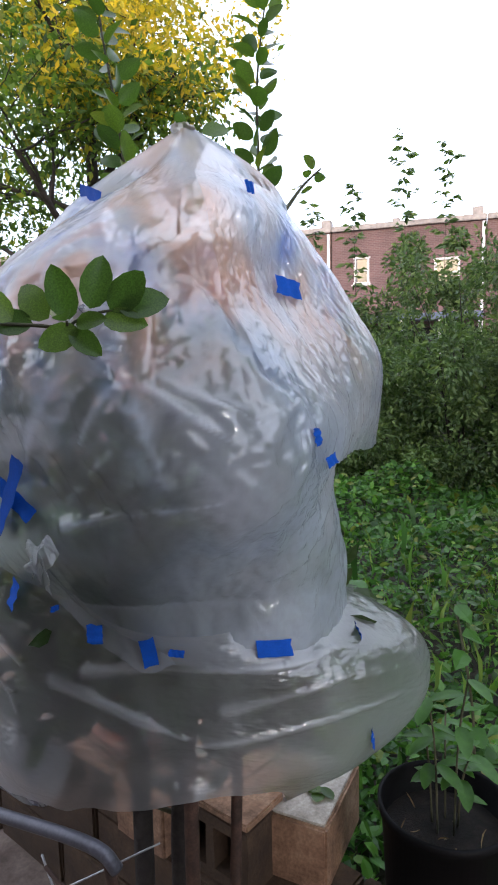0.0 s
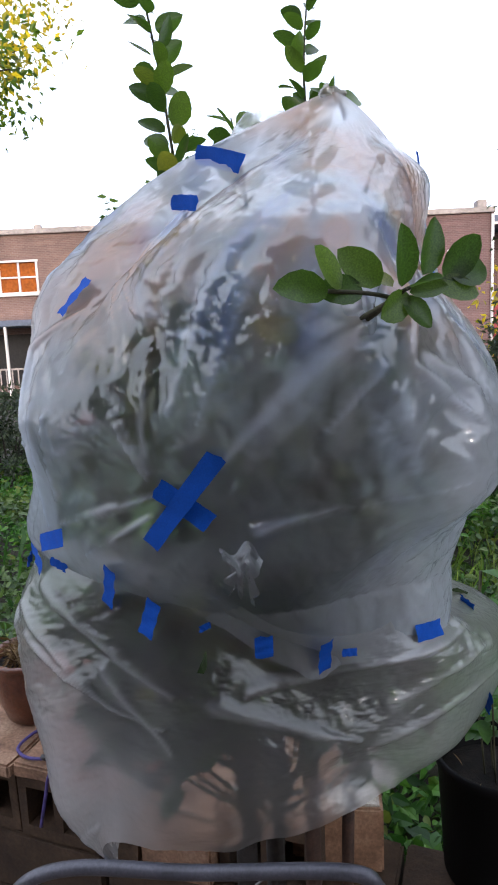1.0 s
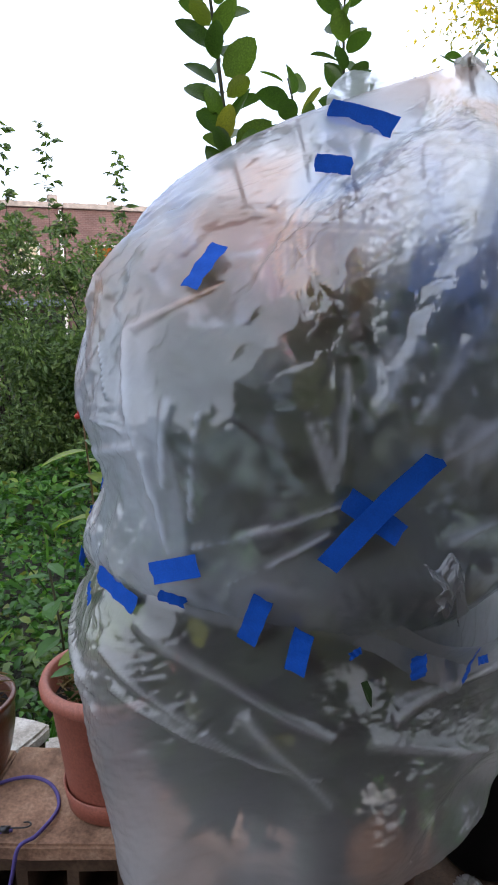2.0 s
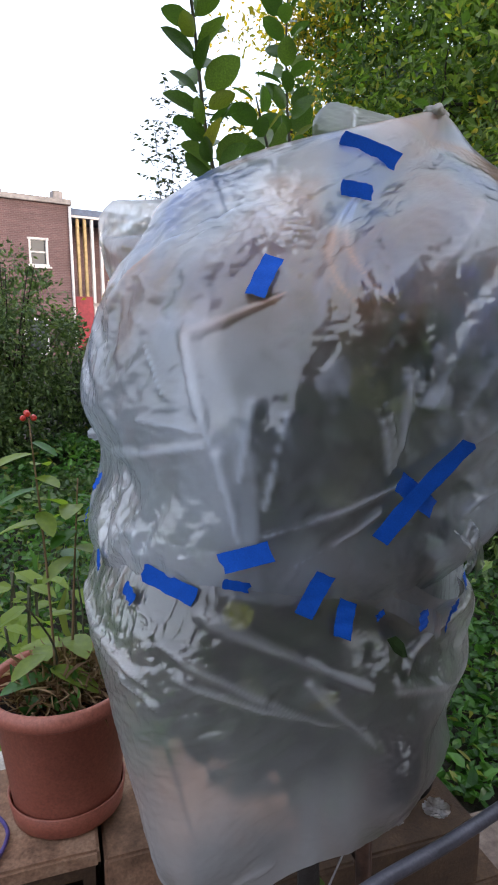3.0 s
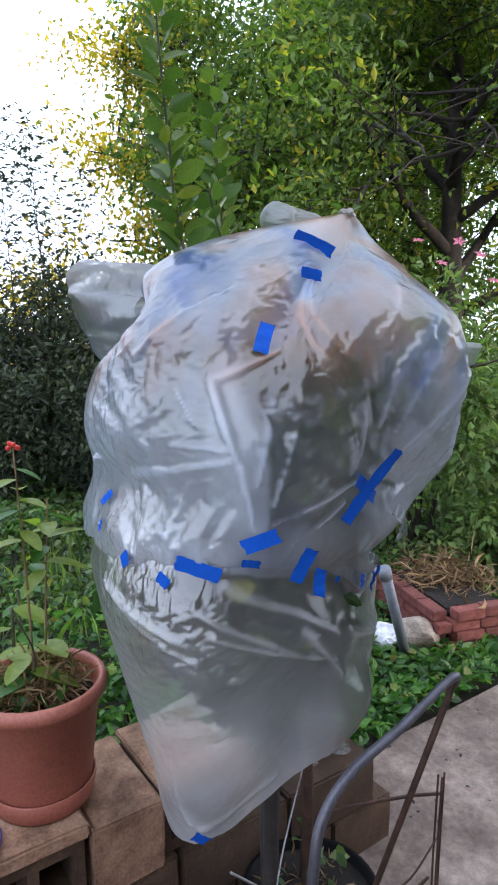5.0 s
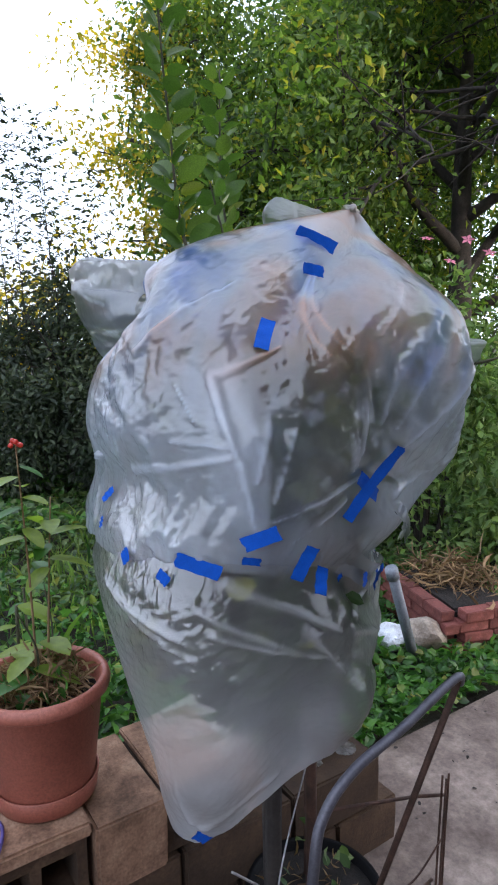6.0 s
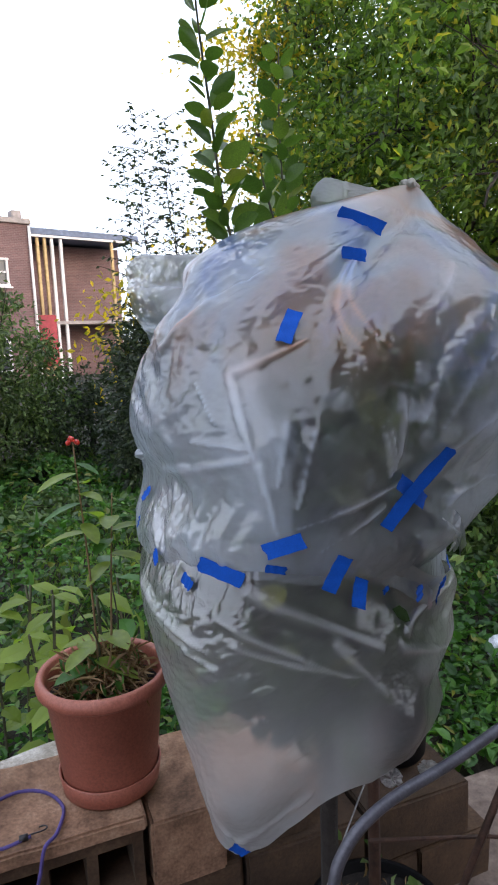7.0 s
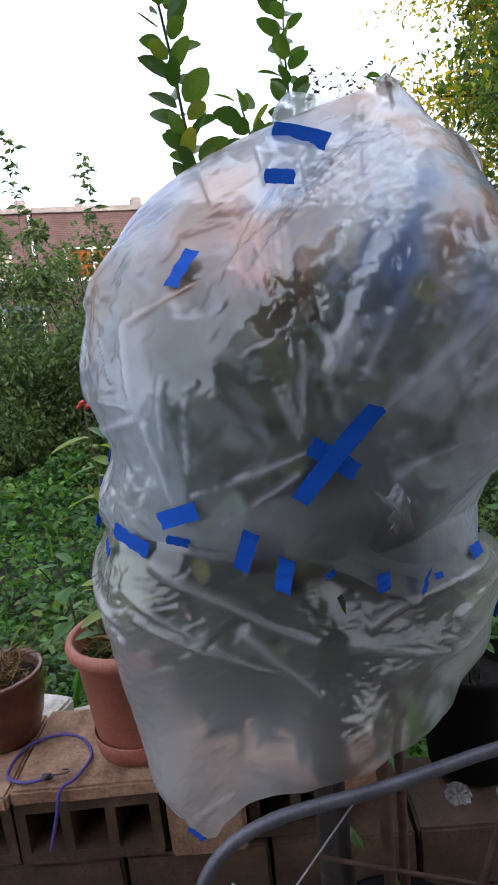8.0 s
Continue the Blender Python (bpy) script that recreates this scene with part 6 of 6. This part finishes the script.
POT_LEAVES = [leaf_shape("pot_leaf", LIME_LEAF, 0.5, 0.1, 0.25), leaf_shape("pot_leaf_deep", VINE_LEAF, 0.45, 0.12, 0.2)]
pot_plant()


def glazed_pot():
    t = thing("glazed_pot", W(-0.19, 0.235, 0.634), "brown glazed clay pot with dry straw on the wall", "flower pot", "pots on the wall")
    part("body", lathe_bm([(0, 0), (0.092, 0), (0.1, 0.008), (0.118, 0.06), (0.13, 0.12), (0.133, 0.165), (0.13, 0.19), (0.137, 0.197), (0.138, 0.21), (0.128, 0.214), (0.12, 0.2), (0.116, 0.16), (0, 0.16)], 56, 0.004), GLAZED, t, smooth=True)
    part("soil", lathe_bm([(0.12, 0.175), (0, 0.185)], 24), SOIL, t)
    straw_bed(t, 0.085, 0.18, 600, 9, 0.065, 0.055)


glazed_pot()


def elastic_cord():
    z = 0.642
    t = thing("elastic_cord", (0, 0, 0), "purple elastic cord with a black hook lying on the wall", "bungee cord")
    P = [W(0.02, 0.012, z + 0.004), W(-0.057, 0.004, z), W(-0.115, 0.043, z), W(-0.098, 0.154, z), W(-0.017, 0.198, z), W(0.059, 0.17, z), W(0.104, 0.09, z), W(0.082, 0.003, z), W(0.05, -0.03, z - 0.005), W(0.03, -0.036, 0.56), W(0.0, -0.03, 0.46)]
    tube("cord", curve_points(P, 9), 0.0048, CORD, t, sides=8)
    h = [W(0.0, 0.012, z + 0.008), W(0.03, 0.014, z + 0.008), W(0.052, 0.016, z + 0.008), W(0.06, 0.024, z + 0.008), W(0.052, 0.032, z + 0.008), W(0.04, 0.031, z + 0.008)]
    tube("hook", curve_points(h, 5), 0.002, HOOK, t, sides=6)
    tube("clamp", [W(-0.008, 0.012, z + 0.005), W(0.014, 0.012, z + 0.005)], 0.009, HOOK, t, sides=8)


elastic_cord()


def nursery_pot():
    x, y = 0.42, 1.41
    t = thing("nursery_pot", (x, y, 0.402), "black plastic nursery pot with dark soil and weeds", "flower pot")
    part("body", lathe_bm([(0, 0), (0.125, 0), (0.13, 0.01), (0.148, 0.315), (0.156, 0.318), (0.157, 0.338), (0.15, 0.342), (0.146, 0.335), (0.14, 0.26), (0, 0.26)], 64), BLACKPOT, t, smooth=True)
    part("soil", lathe_bm([(0.141, 0.265), (0.07, 0.272), (0, 0.275)], 24), SOIL, t)
    straw_bed(t, 0.12, 0.268, 14, 14, 0.02, 0.04)
    w = thing("potted_weed", (x, y, 0.67), "light green weed sprouting from the black pot", "plant")
    rng = random.Random(5)
    for k in range(5):
        a = k * 1.3
        tip = Vector((0.07 * math.cos(a), 0.07 * math.sin(a) + 0.02, 0.2 + 0.05 * k))
        s = tube("stalk", curve_points([(0.03 * math.cos(a), 0.03 * math.sin(a), 0), tip * 0.6, tip], 4), 0.0025, TWIG, w, sides=5)
        for j in range(7):
            ob = new("leaf", POT_LEAVES[1])
            ob.parent = s
            b = j * 2.3 + k
            ob.matrix_local = aim(tip * (0.4 + 0.1 * j), (math.cos(b), math.sin(b), -0.1), (0, 0, 1), rng.uniform(0.05, 0.09))


nursery_pot()


def crumpled_wrap(at, r, seed, label, material, flat=0.4, thing_name="plastic_wrap", rough_=1.0):
    nr = np.random.default_rng(seed)
    bm = bmesh.new()
    bmesh.ops.create_icosphere(bm, subdivisions=4, radius=r)
    P = np.array([list(v.co) for v in bm.verts])
    k = 1 + rough_ * (0.35 * ridge(hash_noise(P / r * 2.1, seed)) + 0.18 * ridge(hash_noise(P / r * 5, seed + 1)))
    P = P * k[:, None] * np.array([1, 1, flat])
    P[:, 2] -= P[:, 2].min()
    for v, p in zip(bm.verts, P):
        v.co = p
    t = thing(thing_name, at, label, "plastic wrap")
    part("sheet", bm, material, t)


crumpled_wrap((0.24, 1.33, 0.402), 0.032, 3, "crumpled clear plastic wrap beside the black pot", FILM_CRISP, 0.7)
crumpled_wrap((0.36, 1.24, 0.402), 0.035, 4, "crumpled clear plastic wrap at the black pot's foot", FILM_CRISP, 0.35)
crumpled_wrap((2.02, 1.3, -0.02), 0.115, 6, "white plastic wrap bunched on the garden ground", WHITEBAG, 0.7, rough_=0.22)
crumpled_wrap((0.12, 3.6, 0.0), 0.07, 7, "blue plastic litter among the weeds", BLUEBITS, 1.0, "plastic_litter")


# ---- frames, pipes and stakes round the tree ----
def hoop():
    t = thing("steel_hoop", (0, 0, 0), "bent grey steel tube frame beside the tree", "metal frame")
    L, R_ = Vector((-0.665, 1.06, 1.03)), Vector((-0.215, 0.85, 1.085))
    d = (R_ - L).normalized()
    keys = [L + Vector((-0.06, 0.05, -1.0)), L + Vector((-0.055, 0.04, -0.5)), L + Vector((-0.05, 0.02, -0.13)), L + Vector((-0.02, 0.01, -0.03)), L + d * 0.07 + Vector((0, 0, 0.01)), L + d * 0.25, R_ - d * 0.08, R_ - d * 0.01 + Vector((0, 0, -0.008)), R_ + d * 0.015 + Vector((0.0, 0.01, -0.04))]
    tube("rail", curve_points(keys, 8), 0.0105, TUBE, t, sides=14)
    tube("strut", [R_ + Vector((0, 0.005, -0.02)), Vector((-0.207, 0.95, 0.716)), Vector((-0.16, 1.07, 0.26))], 0.009, RUST, t, "rusty flat strut", 6)
    for a, b in (((-0.43, 1.13, 0.80), (-0.166, 0.95, 0.69)), ((-0.166, 0.95, 0.69), (-0.1, 0.88, 0.665)), ((-0.6, 1.15, 0.45), (-0.12, 0.9, 0.42))):
        tube("crossbar", [a, b], 0.0045, RUST, t, "rusty crossbar", 6)
    for k, (x, y) in enumerate(((-0.13, 0.875), (-0.125, 0.885), (-0.115, 0.87))):
        tube("wire", curve_points([(x, y, 0.02), (x + 0.006 * (k - 1), y + 0.004, 0.4), (x + 0.004 * k, y, 0.735)], 6), 0.0032, RUST, t, "rusty upright wire", 5)
    for a, b in (((-0.3, 1.0, 0.5), (-0.12, 0.88, 0.55)), ((-0.25, 0.98, 0.28), (-0.11, 0.87, 0.36))):
        tube("wire", curve_points([a, (Vector(a) + Vector(b)) / 2 + Vector((0, 0, -0.04)), b], 5), 0.0028, RUST, t, "rusty bent wire", 5)


hoop()


def stakes():
    for a, b, r, m_, lb in (((-0.16, 1.22, 0.02), (-0.15, 1.24, 1.2), 0.016, RUST, "rusty upright stake under the cover"), ((-0.28, 1.30, 0.02), (-0.27, 1.3, 1.25), 0.022, BARK, "dark wooden stake under the cover"), ((-0.09, 1.25, 0.02), (-0.05, 1.27, 1.1), 0.013, RUST, "rusty leaning stake under the cover")):
        t = thing("stake", a, lb, "stake", "stakes under the cover")
        tube("shaft", [(0, 0, 0), tuple(Vector(b) - Vector(a))], r, m_, t, sides=8)
    t = thing("wire", (0, 0, 0), "thin galvanised wire strung below the cover", "wire")
    tube("strand", curve_points([(-0.62, 1.19, 0.62), (-0.45, 1.22, 0.66), (-0.22, 1.22, 0.78)], 6), 0.0022, WIRE, t, sides=5)
    tube("strand", curve_points([(-0.52, 1.32, 0.66), (-0.46, 1.26, 0.58), (-0.4, 1.2, 0.5)], 6), 0.003, WIRE, t, sides=5)


stakes()


def planter():
    t = thing("planter", (-0.14, 1.22, 0.0), "low dark planter of reddish soil under the tree", "planter")
    part("body", lathe_bm([(0, 0), (0.15, 0), (0.19, 0.27), (0.2, 0.28), (0.2, 0.3), (0.185, 0.3), (0.18, 0.26), (0, 0.26)], 40), BLACKPOT, t, smooth=True)
    part("soil", lathe_bm([(0.181, 0.27), (0.1, 0.285), (0, 0.29)], 32), SOIL, t)
    straw_bed(t, 0.15, 0.28, 90, 44, 0.02, 0.06)
    nr = np.random.default_rng(15)
    n = 26
    a, q = nr.uniform(0, 6.28, n), 0.17 * nr.random(n) ** 0.5
    at = np.stack([q * np.cos(a) - 0.08, q * np.sin(a), 0.3 + 0.2 * nr.random(n)], 1)
    me = leaves_mesh("greenery", at, nr.normal(size=(n, 3)), nr.uniform(0.03, 0.07, n), BUSH_LEAF, nr, 0.5, 0.5, True)
    tagged(child("greenery", me, t), kind="stuff")


planter()


def leaning_pipe():
    t = thing("pipe", (1.92, 1.14, -0.02), "grey plastic pipe leaning among the vines", "pipe")
    tube("length", [(0, 0, 0), (-0.28, 0.12, 0.66)], 0.03, PVC, t, sides=16)
    tube("collar", [(-0.255, 0.11, 0.6), (-0.28, 0.12, 0.66)], 0.036, PVC, t, sides=16)


leaning_pipe()


def field_stone():
    bm = bmesh.new()
    bmesh.ops.create_icosphere(bm, subdivisions=3, radius=0.13)
    for v in bm.verts:
        v.co *= 1 + 0.3 * noise.noise(v.co * 9)
        v.co.z *= 0.8
    t = thing("stone", (2.08, 1.1, 0.09), "tan field stone beside the brick edging", "stone")
    part("rock", bm, ROCK, t)


field_stone()


def brick_stack():
    """Low box of bricks laid dry, filled with earth."""
    rng = random.Random(6)
    t = thing("brick_stack", (2.1, 0.895, -0.02), "stacked red bricks edging a garden bed", "bricks", turn=36.5)
    for layer in range(4):
        h = layer * 0.066
        off = 0.1 if layer % 2 else 0.0
        for k in range(4):
            ob = part("brick", box_bm(0.2, 0.095, 0.062, (0, 0, 0), 0.005, 0.002, rng), REDBRICK, t)
            ob.matrix_local = pose(0.1 + 0.205 * k + off * 0.5, 0.05 + rng.uniform(-0.008, 0.008), h, 0, 0, rng.uniform(-2, 2))
        for k in range(2):
            ob = part("brick", box_bm(0.2, 0.095, 0.062, (0, 0, 0), 0.005, 0.002, rng), REDBRICK, t)
            ob.matrix_local = pose(0.05 + rng.uniform(-0.006, 0.006), -0.105 - 0.205 * k - off * 0.3, h, 0, 0, 90 + rng.uniform(-2, 2))
    part("earth", box_bm(0.7, 0.42, 0.25, (0.44, -0.215, 0), 0.02, 0.01, rng, 3), SOIL, t)


brick_stack()


def dry_heap():
    nr = np.random.default_rng(61)
    n = 620
    at = nr.normal(size=(n, 3)) * np.array([0.14, 0.15, 0.05])
    at[:, 2] = np.abs(at[:, 2])
    ob = new("dry_grass", leaves_mesh("dry_grass", at + np.array([2.72, 0.98, 0.24]), nr.normal(size=(n, 3)) * np.array([1, 1, 0.5]) + np.array([0, 0, -0.15]), nr.uniform(0.07, 0.2, n), STRAW, nr, 0.045, 0.3, True))
    tagged(ob, "heap of dry brown grass on the garden bed", "dry grass", kind="stuff")


dry_heap()


def patio_crumbs():
    """Dark crumbs of soil and leaf bits scattered on the slabs."""
    nr = np.random.default_rng(27)
    n = 110
    u, v = nr.uniform(0.9, 2.6, n), 0.38 - 1.5 * nr.random(n) ** 1.5
    at = np.stack([*W(u, v, 0.0)[:2], np.full(n, 0.016)], 1)
    ob = new("crumbs", leaves_mesh("crumbs", at, nr.normal(size=(n, 3)) * np.array([1, 1, 0.15]), nr.uniform(0.006, 0.028, n), BARK, nr, 0.5, 0.9, True))
    tagged(ob, "dark crumbs of soil and leaf on the patio slabs", "debris", kind="stuff")


patio_crumbs()


def fallen_leaves():
    rng = random.Random(17)
    for k, (u, v, a) in enumerate(((0.83, 0.24, 20), (0.87, 0.22, 75), (0.79, 0.26, -40), (0.9, 0.26, 130))):
        p = W(u, v, 0.593)
        t = thing("fallen_leaf", p, "dark fallen citrus leaf lying on the pale block", "leaf", "fallen leaves")
        ob = new("blade", LEAVES[k % 4])
        ob.parent = t
        ob.matrix_local = aim(Vector((0, 0, 0)), (math.cos(radians(a)), math.sin(radians(a)), 0.05), (0, 0, 1), rng.uniform(0.045, 0.06))


fallen_leaves()


def flagstones():
    rng = random.Random(19)
    for u, v, w_, d_, a in ((0.02, 0.62, 0.3, 0.22, 12), (-0.32, 0.7, 0.26, 0.24, -20), (-0.7, 0.66, 0.32, 0.2, 5)):
        t = thing("flagstone", W(u, v, 0.36), "whitish weathered flagstone behind the block wall", "stone", "flagstones", turn=WALL_TURN + a)
        part("slab", box_bm(w_, d_, 0.06, (0, 0, 0), 0.012, 0.006, rng, 3), PALE, t)
        part("footing", box_bm(w_ * 0.9, d_ * 0.9, 0.37, (0, 0, -0.372), 0.012, 0.006, rng, 2), CONCRETE, t)


flagstones()
